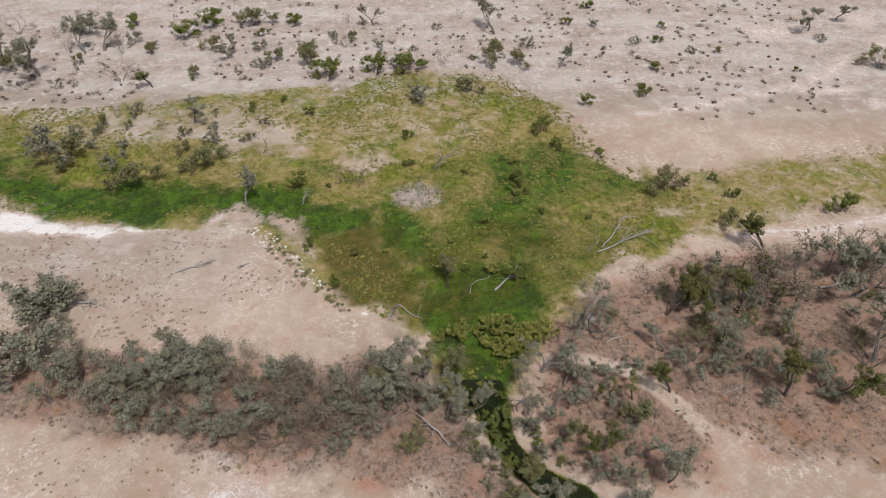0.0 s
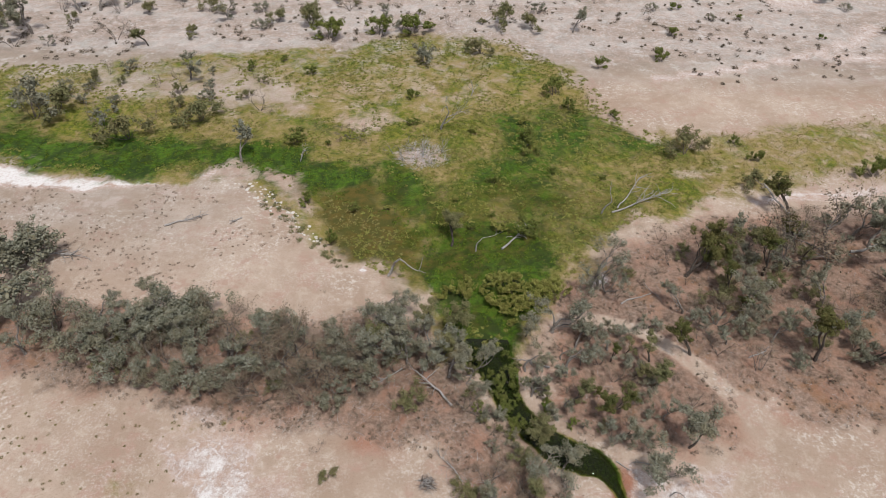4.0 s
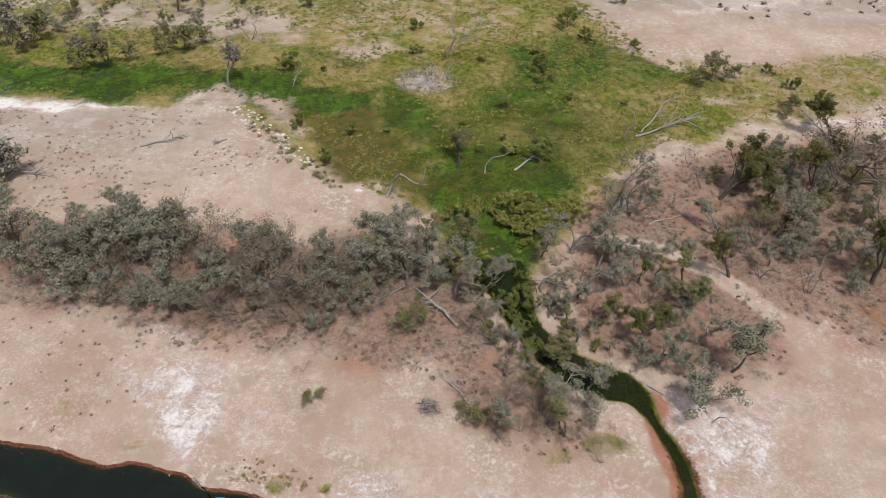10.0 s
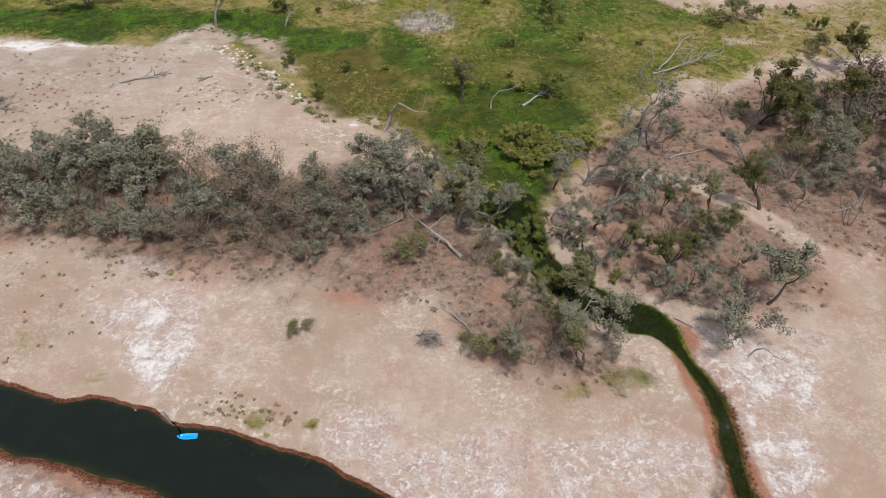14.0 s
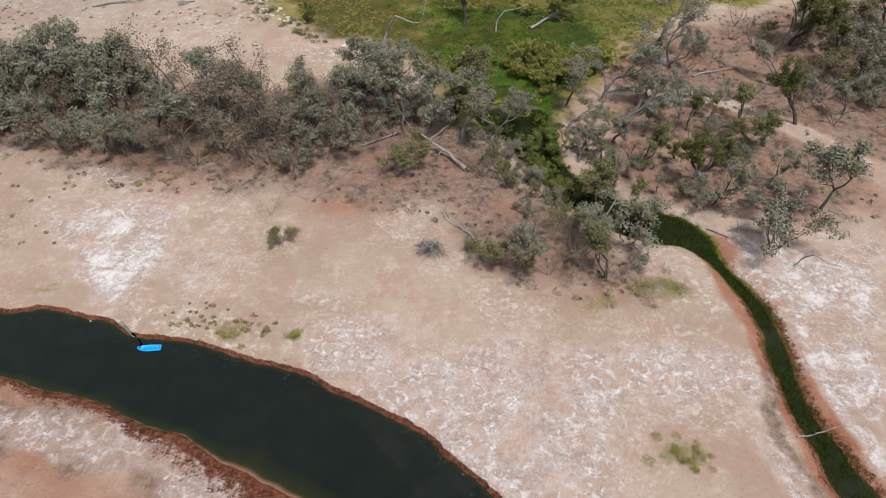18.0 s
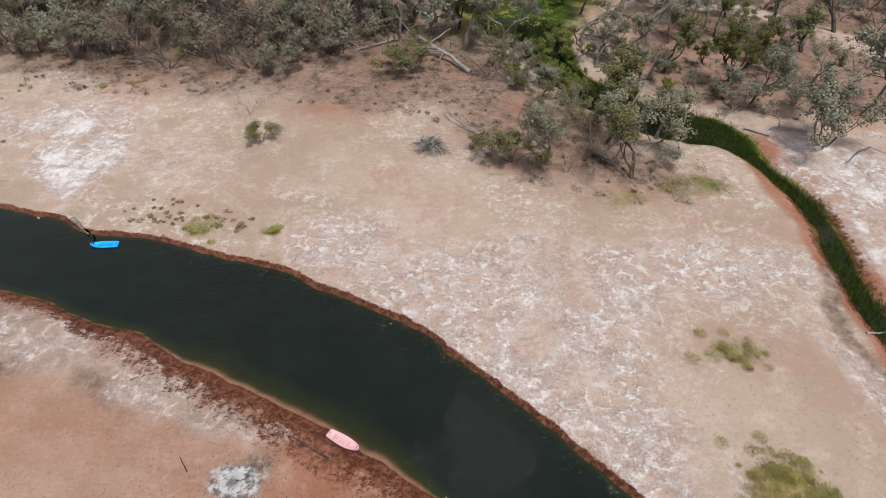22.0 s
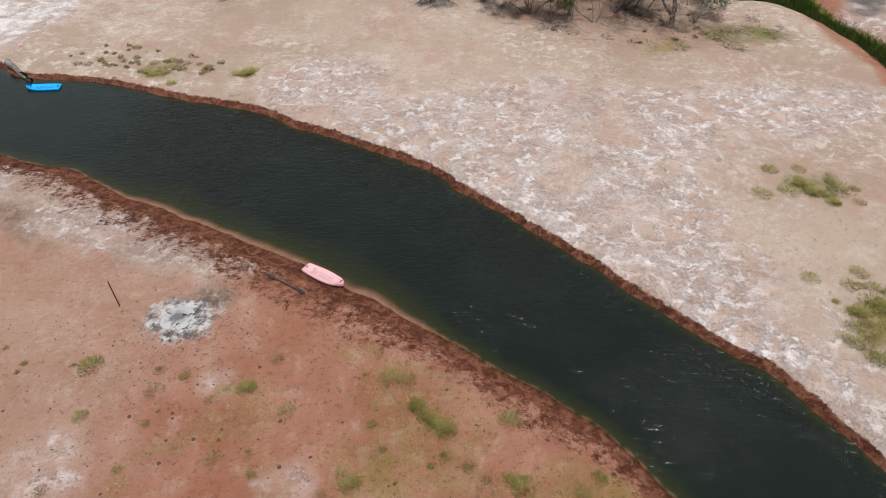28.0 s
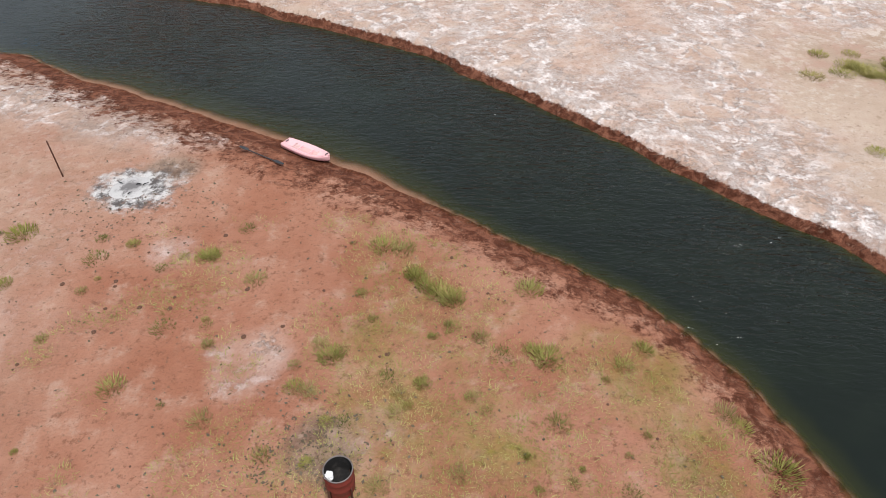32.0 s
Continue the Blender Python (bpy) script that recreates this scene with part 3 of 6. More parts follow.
def leaves(rng, centres, spread, size, droop=0.25, up=0.6):
    """Small pointed leaf sprays, one rhomb each, facing outwards round the centres."""
    n = len(centres)
    out = rng.normal(0, 1, (n, 3))
    out /= np.linalg.norm(out, axis=1)[:, None] + 1e-9
    c = centres + out * (rng.uniform(0.15, 1.0, n) ** 0.5)[:, None] * 1.55 * spread
    face = out + rng.normal(0, 0.38, (n, 3)) + np.array([0, 0, up])
    face /= np.linalg.norm(face, axis=1)[:, None] + 1e-9
    along = rng.normal(0, 1, (n, 3))
    along[:, 2] -= droop
    along -= face * np.sum(along * face, axis=1)[:, None]
    along /= np.linalg.norm(along, axis=1)[:, None] + 1e-9
    across = np.cross(face, along)
    s = (size * rng.uniform(0.6, 1.4, n))[:, None]
    along, across = along * s * 0.5, across * s * 0.3
    v = np.stack([c - along, c + across - along * 0.15, c + along, c - across - along * 0.15], 1).reshape(-1, 3)
    return v, np.arange(4 * n).reshape(-1, 4)


def grow(rng, start, way, length, radius, level, wood, tips, gnarl, spread, rise, forks):
    k = 5 if level >= 2 else 4
    p, d, pts, rad = np.array(start, float), np.array(way, float), [], []
    for i in range(k + 1):
        pts.append(p.copy())
        rad.append(radius * (1 - 0.5 * i / k))
        d = d + rng.normal(0, gnarl, 3) + np.array([0, 0, rise])
        d /= np.linalg.norm(d)
        p = p + d * length / k
    wood.append(tube(pts, rad, 7 if level >= 3 else (4 if level == 2 else 3)))
    if level == 0:
        tips += [pts[2], pts[-1]]
    if level == 0:
        return
    for c in range(forks + (rng.random() < 0.5)):
        at = pts[-1] if c < 1 else pts[rng.integers(2, k + 1)]
        side = rng.normal(0, 1, 3)
        side -= d * (side @ d)
        side /= np.linalg.norm(side) + 1e-9
        turn = d + side * spread * rng.uniform(0.6, 1.3)
        grow(rng, at, turn / np.linalg.norm(turn), length * rng.uniform(0.58, 0.82), radius * 0.52, level - 1, wood, tips, gnarl, spread, rise, forks)


def tree_model(name, seed, tall, wood_mat, leaf_mat, label, category="tree", lean=(0, 0), levels=3, gnarl=0.16, spread=0.75, rise=0.06, forks=2, stems=1,
               clump=13, clump_size=0.32, leaf_size=0.27, trunk=0.4, thick=0.019, group="", leaf_share=1.0, flat=1.0):
    """A tree of about that height standing at the origin: trunk with limbs, and a crown of leaf sprigs."""
    rng = np.random.default_rng(seed)
    wood, tips = [], []
    for s in range(stems):
        a = rng.uniform(0, 2 * np.pi)
        out = 0.0 if stems == 1 else rng.uniform(0.35, 0.95)
        way = np.array([lean[0] + out * np.cos(a), lean[1] + out * np.sin(a), 1.0])
        foot = np.array([np.cos(a) * 0.12, np.sin(a) * 0.12, -0.15]) if stems > 1 else np.array([0, 0, -0.15])
        grow(rng, foot, way / np.linalg.norm(way), tall * trunk, tall * thick / stems**0.4, levels, wood, tips, gnarl, spread, rise, forks)
    v, q = join(wood)
    tips = np.array(tips)
    stretch = tall / max(tips[:, 2].max() + (clump_size if clump else 0), 0.1)
    v, tips = v * stretch, tips * stretch
    root = empty_at(name, Matrix.Identity(4), label, category, group)
    part("trunk", smooth_shade(raw_mesh(name + "_wood", v, q, wood_mat)), None, root)
    if clump:
        keep = tips[rng.random(len(tips)) < leaf_share]
        at = np.repeat(keep, clump, axis=0)
        lv, lq = leaves(rng, at, np.array([clump_size, clump_size, clump_size * 0.75 * flat]), leaf_size)
        lv[:, 2] = np.maximum(lv[:, 2], 0.05)
        part("crown", raw_mesh(name + "_crown", lv, lq, leaf_mat), None, root)
    return root


PLACED = {}


def plant(model, x, y, tall, turn=None, wide=1.0, sink=0.0, rng=random):
    """Stands a model, or a copy of it once it is in use, on the ground at that height."""
    root, own = model
    s = tall / own
    turn = rng.uniform(0, 360) if turn is None else turn
    m = Matrix.Translation((x, y, float(height(x, y)) - sink)) @ Matrix.Rotation(radians(turn), 4, "Z") @ Matrix.Diagonal((s * wide, s * wide, s, 1))
    if root.name not in PLACED:
        PLACED[root.name] = True
        root.matrix_basis = m
        return root
    ob = root.copy()
    scene.collection.objects.link(ob)
    ob.matrix_basis = m
    for child in root.children:
        c = child.copy()
        scene.collection.objects.link(c)
        c.parent = ob
    return ob


# ---- ground ----
def graded(lo, fine_lo, fine_hi, hi, step, down, up, cap):
    core = list(np.arange(fine_lo, fine_hi + step / 2, step))
    s, v, right = step, fine_hi, []
    while v < hi:
        s *= up if s < cap else 1.16
        v += s
        right.append(v)
    s, v, left = step, fine_lo, []
    while v > lo:
        s *= down if s < cap else 1.16
        v -= s
        left.append(v)
    return np.array(left[::-1] + core + right)


def lushness(x, y):
    base = 0.30 * region(x, y, WET, 8, 8, 20, 3) * smooth(-y, -150, -118)
    band = 0.92 * smooth(-line_distance(x + 4 * fbm(x, y, 9, 8), y + 4 * fbm(x, y, 9, 18), RIBBON), -11, -1)
    parts = [base, band, base + 0.42 * region(x, y, LUSH_EAST, 12, 12, 16, 7), base + 0.66 * region(x, y, LUSH_SOUTH, 6, 7, 10, 11), 0.88 * region(x, y, STRIP, 8.0, 7.0, 14, 9)]
    return np.maximum.reduce(parts)


def build_ground():
    xs = graded(-3000, -32, 32, 3000, 0.24, 1.045, 1.045, 3.0)
    ys = graded(-400, 8, 52, 4000, 0.24, 1.12, 1.022, 2.6)
    gx, gy = np.meshgrid(xs, ys)
    x, y = gx.ravel(), gy.ravel()
    nx, ny = len(xs), len(ys)
    near = np.where((np.abs(x) < 40) & (y < 48) & (y > -20))[0]
    d = water_depth(x[near], y[near])[0]
    close = np.abs(d + 0.22) < 0.6
    near, d = near[close], d[close]
    px, py, e = x[near], y[near], 0.06
    gx, gy = (water_depth(px + e, py)[0] - water_depth(px - e, py)[0]) / (2 * e), (water_depth(px, py + e)[0] - water_depth(px, py - e)[0]) / (2 * e)
    long = np.maximum(gx * gx + gy * gy, 0.3)
    aim = np.where(np.abs(d) < 0.12, 0.0, np.where(np.abs(d + 0.23) < 0.115, -0.23, np.where(np.abs(d + 0.46) < 0.115, -0.46, d)))
    x[near], y[near] = px + np.clip((aim - d) * gx / long, -0.14, 0.14), py + np.clip((aim - d) * gy / long, -0.14, 0.14)
    z = height(x, y)
    i, j = np.meshgrid(np.arange(ny - 1), np.arange(nx - 1), indexing="ij")
    quads = np.stack([i * nx + j, i * nx + j + 1, (i + 1) * nx + j + 1, (i + 1) * nx + j], -1).reshape(-1, 4)
    me = smooth_shade(raw_mesh("ground", np.stack([x, y, z], 1), quads, GROUND))
    d, north, south = water_depth(x, y)
    c = creek_depth(x, y)
    on_south = smooth(north - south, -0.5, 0.5)
    south_side = smooth(north - south, 0.0, 2.0) * (y < 60)
    green = region(x, y, WET, 5.0, 5.5, 14, 3)
    lush = lushness(x, y)
    upper = smooth(y, 118, 140) * smooth(-x, -40, 0)
    green = green * (1 - 0.40 * upper) * (1 - 0.40 * region(x, y, BARE_ISLAND, 8, 10, 16, 13))
    east_meadow = region(x, y, [(33, 100), (50, 104), (62, 109), (90, 113), (140, 122), (140, 150), (95, 138), (60, 128), (42, 128)], 6, 4, 12, 15)
    green = np.maximum(green, 0.62 * east_meadow)
    green = np.maximum(green, 0.62 * region(x, y, [(-36, 108), (-24, 96), (-20, 90), (-24, 89), (-30, 97), (-44, 106), (-50, 108)], 2.0, 1.5, 5, 17))
    olive = region(x, y, OLIVE, 4, 4, 8, 19)
    lush = lush * (1 - 0.8 * olive)
    boggy = np.maximum(0.86 * olive, 0.5 * region(x, y, [(-28, 104), (-20, 109), (-8, 112), (10, 112), (30, 105), (26, 94), (18, 82), (8, 74), (0, 74), (-8, 80), (-20, 90)], 8, 7, 14, 49))
    boggy = np.maximum(boggy, 0.2 * region(x, y, WET, 8, 8, 20, 53))
    green = np.maximum(green, 0.38 * region(x, y, [(-4, 10), (-3, 14), (0, 17.5), (5, 15.8), (7.2, 12.8), (7, 8), (0, 7)], 2.0, 1.6, 3, 20))
    green = np.maximum(green, smooth(c, -0.6, 0.2) * smooth(y, 24, 40) * 0.9)
    lush = np.maximum(lush, smooth(c, -0.3, 0.3))
    for px, py, r, s in ((16.3, 21.4, 2.2, 0.62), (17.2, 20.2, 1.8, 0.64), (15.8, 28.9, 1.8, 0.54), (-15.0, 36.6, 1.8, 0.5), (16.6, 43.1, 3.2, 0.56), (11.5, 41.6, 2.6, 0.46), (-30.5, 40.6, 2.2, 0.42), (-38, 44, 4.0, 0.42), (-33, 53, 3.0, 0.36)):
        green = np.maximum(green, s * smooth(-np.hypot(x - px, (y - py) * 1.5), -r * 1.4, -r * 0.3))
    far = smooth(y, 140, 168)
    green = green * (1 - 0.75 * smooth(-np.hypot((x + 6.7) / 1.4, y - 115.9), -5.5, -2)) * (1 - 0.5 * smooth(-np.hypot(x + 18.7, (y - 128) * 1.5), -9, -2)) * (1 - 0.5 * smooth(-np.hypot(x - 46, (y - 113) * 1.5), -8, -2))
    salt = np.maximum.reduce([1.15 * region(x, y, WHITE_SHORE, 1.5, 1.2, 5, 21), 0.9 * region(x, y, WHITE_POCKET, 5.0, 6.0, 5, 23), 0.74 * region(x, y, CRUST, 2.6, 3.0, 6, 25),
                              0.82 * region(x, y, CRUST_EAST, 2.4, 2.6, 4, 27), 0.6 * region(x, y, CRUST_SOUTH, 1.6, 1.8, 4, 29),
                              0.8 * smooth(-line_distance(x, y, WHITE_TRACK), -2.2, -0.7), 0.45 * far])
    salt = np.maximum(salt, 0.86 * smooth(-line_distance(x + 0.9 * fbm(x, y, 2.5, 97), y + 0.9 * fbm(x, y, 2.5, 99), WHITE_STRIP), -1.7, -0.1))
    salt = np.maximum(salt, 0.85 * smooth(-np.hypot((x - 26.6) / 2.2, y - 47.9), -1.8, -0.3))
    salt = np.maximum(salt, 0.66 * smooth(-line_distance(x + 0.8 * fbm(x, y, 2.5, 87), y + 0.8 * fbm(x, y, 2.5, 89), LEFT_STRIP), -1.6, -0.2))
    salt = np.maximum(salt, 0.5 * smooth(-np.hypot(x + 20, y - 44 + 0.18 * x + 3.6), -7, -1))
    for line in PAN_TRACKS:
        salt = np.maximum(salt, 0.85 * smooth(-line_distance(x + fbm(x, y, 12, 91), y + fbm(x, y, 12, 93), line), -2.2, -0.5))
    # entry at (-6.7, 115.9): greyish mud and shallow-water sky reflection, put into the colour
    for px, py, r, s in ((-3.0, 14.3, 1.1, 0.52), (-9.6, 14.6, 1.5, 0.48), (-0.3, 12.9, 0.8, 0.45), (-6.7, 115.9, 4.5, 0.6), (24, 82.5, 1.8, 0.95), (-14, 83, 1.0, 0.95), (-5.8, 17.6, 0.8, 0.42)):
        salt = np.maximum(salt, s * smooth(-np.hypot(x - px, y - py), -r * 1.5, -r * 0.4))
    salt = np.maximum(salt, np.where((d < 0) & (north < south), 0.77 * smooth(d, -3.2, -1.2) * smooth(x, -4, 3), 0))
    red = np.clip(0.95 * south_side * (1 - 0.42 * smooth(-x, 2, 10)), 0, 1)
    red = np.maximum(red, 0.55 * region(x, y, LITTER_WEST, 4, 3, 8, 33))
    red = np.maximum(red, 0.55 * region(x, y, LITTER_EAST, 4, 3, 8, 35))
    red = np.maximum(red, 0.95 * smooth(c, -1.6 - 1.4 * smooth(y, 38, 43), -0.5) * smooth(x, 20, 22) * smooth(-y, -52, -48))
    litter = np.maximum(0.60 * region(x, y, LITTER_WEST, 2.5, 2.5, 6, 43), 0.60 * region(x, y, LITTER_EAST, 3, 3, 8, 45))
    litter = np.maximum(litter, 0.75 * smooth(-np.hypot(x + 1.1, y - 12.4), -1.3, -0.3))
    litter = np.maximum(litter, 0.8 * smooth(-np.hypot(x + 7.1, (y - 21.0) * 1.3), -1.3, -0.4))
    track = smooth(-line_distance(x + 0.4 * fbm(x, y, 3, 3), y, SANDY_TRACK), -1.7, -0.7)
    bay = region(x, y, [(10, 72.5), (10.6, 66), (10.8, 61.5), (13.5, 58), (17, 60), (18.5, 66), (17, 71), (13, 73.5)], 1.5, 1.2, 3, 63)
    litter = litter * (1 - 0.85 * bay)
    litter = np.maximum(litter, 0.9 * smooth(-line_distance(x - 1.2 + 0.5 * fbm(x, y, 2, 85), y, LEFT_STRIP), -1.0, -0.1))
    litter = np.maximum(litter, 0.72 * region(x, y, CRUST_SOUTH, 1.2, 1.0, 3, 67))
    litter, red = litter * (1 - track), red * (1 - 0.8 * track)
    mud = 0.0 * x
    mud = np.maximum(mud, 0.58 * smooth(c, -0.8, -0.2) * smooth(x, 20, 22.5) * smooth(-y, -46, -42))
    ash = np.where((np.abs(x + 7.9) < 3) & (np.abs(y - 20.1) < 3), 0.9 * smooth(-np.hypot((x + 7.8) / 1.25, (y - 20.1) / 1.0), -1.7, -0.2), 0)
    pale = np.clip(0.85 * far + 0.35 * smooth(-x, 20, 60) * smooth(y, 75, 95) * (1 - far), 0, 1)
    for name, channels in (("cover_a", (green, lush, salt, red)), ("cover_b", (litter, mud, ash, pale)), ("shore", (np.clip(d, -6, 4), on_south, boggy, np.maximum(0.42 + 0.12 * smooth(-x, -1, 3) * (1 - smooth(-x, 14, 18)) - 0.12 * smooth(-x, 16, 20) + 0.12 * fbm(x, y, 2, 95), 0.18)))):
        at = me.attributes.new(name, "FLOAT_COLOR", "POINT")
        at.data.foreach_set("color", np.stack(channels, 1).astype(np.float32).ravel())
    tagged(new("ground", me), "pale sandy ground with salt crust, red soil and green wetland", "ground", kind="structure")


def build_water():
    xs, ys = np.arange(-70, 44, 0.36), np.arange(-40, 78, 0.36)
    gx, gy = np.meshgrid(xs, ys)
    x, y = gx.ravel(), gy.ravel()
    d, north, south = water_depth(x, y)
    c = creek_depth(x, y)
    shelf = 0.30 + 0.45 * smooth(-x, -2.0, 1.0) * (1 - smooth(-x, 10, 16))
    depth = np.where(d > -1.5, np.minimum((d + 0.06) * np.where(north < south, 6.0, 0.95 / shelf), 2.5), -1)
    depth = np.maximum(depth, np.clip(c * 0.9 + 0.3, 0, 1) * (c > -0.5))
    nx = len(xs)
    i, j = np.meshgrid(np.arange(len(ys) - 1), np.arange(nx - 1), indexing="ij")
    quads = np.stack([i * nx + j, i * nx + j + 1, (i + 1) * nx + j + 1, (i + 1) * nx + j], -1).reshape(-1, 4)
    for name, field, label in (("river_water", d, "dark green still water of the river channel"), ("creek_water", np.where(y < 70, c, -9), "dark water of the reedy side creek")):
        near = (field[quads] > -1.4).all(1)
        used, flat = np.unique(quads[near], return_inverse=True)
        me = smooth_shade(raw_mesh(name, np.stack([x[used], y[used], np.full(len(used), WATER - (0.0 if name[0] == "r" else 0.06))], 1), flat.reshape(-1, 4), WATER_MAT))
        me.attributes.new("depth", "FLOAT", "POINT").data.foreach_set("value", depth[used].astype(np.float32))
        me.attributes.new("offshore", "FLOAT", "POINT").data.foreach_set("value", np.where(name[0] == "r", north, 9.0)[used].astype(np.float32))
        tagged(new(name, me), label, "water", kind="structure")


build_ground()
build_water()


# ---- stuff that nobody could count ----
def blades(rng, x, y, count, tall, wide, spread, bend=0.35):
    """Grass blades, one narrow quad each, count of them at every place."""
    n = len(x) * count
    px, py = np.repeat(x, count), np.repeat(y, count)
    h = np.repeat(tall, count) * rng.uniform(0.5, 1.15, n)
    a, r = rng.uniform(0, 2 * np.pi, n), np.sqrt(rng.random(n)) * np.repeat(spread, count)
    bx, by = px + np.cos(a) * r, py + np.sin(a) * r
    bz = np.repeat(height(x, y), count) - 0.03
    b = rng.uniform(0, 2 * np.pi, n)
    sx, sy = np.cos(b) * wide / 2, np.sin(b) * wide / 2
    lx, ly = np.cos(a) * h * bend * rng.uniform(0.3, 1.6, n), np.sin(a) * h * bend * rng.uniform(0.3, 1.6, n)
    base1, base2 = np.stack([bx - sx, by - sy, bz], 1), np.stack([bx + sx, by + sy, bz], 1)
    top1 = np.stack([bx + lx + sx * 0.3, by + ly + sy * 0.3, bz + h], 1)
    top2 = np.stack([bx + lx - sx * 0.3, by + ly - sy * 0.3, bz + h], 1)
    return np.stack([base1, base2, top1, top2], 1).reshape(-1, 3), np.arange(4 * n).reshape(-1, 4)


def scatter(rng, poly, n):
    poly = np.array(poly, float)
    lo, hi = poly.min(0), poly.max(0)
    p = rng.uniform(lo, hi, (n * 4, 2))
    return p[inside(p[:, 0], p[:, 1], poly)][:n]


def stuff(name, v, q, material, label, category):
    return tagged(new(name, raw_mesh(name, v, q, material)), label, category, kind="stuff")


def build_grass():
    rng = np.random.default_rng(11)
    p = scatter(rng, WET, 14000)
    p = p[(fbm(p[:, 0], p[:, 1], 7, 71) > -0.15) & (region(p[:, 0], p[:, 1], BARE_ISLAND, 4, 4, 10, 13) < 0.4)]
    v, q = clumps(rng, p, rng.uniform(0.3, 0.9, len(p)), 14, 0.22, 0.22)
    grass = stuff("wetland_grass", v, q, GRASS, "green and yellowish tussock grass covering the wetland", "grass")
    grass.data.attributes.new("lush", "FLOAT", "POINT").data.foreach_set("value", np.repeat(lushness(p[:, 0], p[:, 1]), 56).astype(np.float32))
    t = scatter(rng, WET, 10500)
    t = t[fbm(t[:, 0], t[:, 1], 12, 73) + 0.6 * fbm(t[:, 0], t[:, 1], 3, 74) + 0.35 * smooth(t[:, 0], -8, 12) - 0.9 * (lushness(t[:, 0], t[:, 1]) > 0.8) > 0.15]
    v, q = clumps(rng, t, rng.uniform(0.3, 1.2, len(t)), 28, 0.24, 0.25)
    stuff("pale_tussocks", v, q, LEAF_YELLOW, "pale yellow-green tussocks standing in the wetland", "grass")
    east = scatter(rng, [(33, 100), (62, 109), (90, 113), (140, 122), (140, 150), (95, 138), (60, 128), (42, 128)], 3500)
    v, q = blades(rng, east[:, 0], east[:, 1], 6, rng.uniform(0.15, 0.35, len(east)), 0.12, rng.uniform(0.2, 0.5, len(east)), 0.6)
    stuff("meadow_grass", v, q, STRAW, "thin straw coloured grass tussocks on sand", "grass")
    # reeds down the creek
    c = scatter(rng, CREEK, 30000)
    c = c[((c[:, 1] < 69) & (c[:, 1] > 8) & (fbm(c[:, 0], c[:, 1], 3, 75) > -0.65))]
    v, q = blades(rng, c[:, 0], c[:, 1], 7, rng.uniform(0.2, 0.5, len(c)), 0.035, np.full(len(c), 0.3), 0.6)
    stuff("reed_bed", v, q, REED, "dense dark green reeds filling the creek", "reeds")
    # dry grass between the red soil tufts on the near bank
    s = scatter(rng, [(-9, 10), (-8, 18), (-2, 19.5), (3, 17.4), (7.5, 12.5), (9, 8), (0, 7)], 15000)
    keep = fbm(s[:, 0], s[:, 1], 2.4, 77) + 0.55 * smooth(s[:, 0], -5, 0) + 0.35 * fbm(s[:, 0], s[:, 1], 0.7, 78) > 0.30
    s = s[keep]
    v, q = blades(rng, s[:, 0], s[:, 1], 8, rng.uniform(0.03, 0.10, len(s)), 0.016, rng.uniform(0.05, 0.2, len(s)), 1.3)
    stuff("dry_grass", v, q, TURF_YELLOW, "sparse straw coloured grass on red soil", "grass")


def clumps(rng, p, size, per, leaf, flat=0.6):
    at = np.repeat(np.column_stack([p, height(p[:, 0], p[:, 1]) + size * 0.4 * flat]), per, axis=0)
    return leaves(rng, at, (np.repeat(size, per) * 0.4)[:, None] * np.array([1, 1, flat]), leaf, up=1.3)


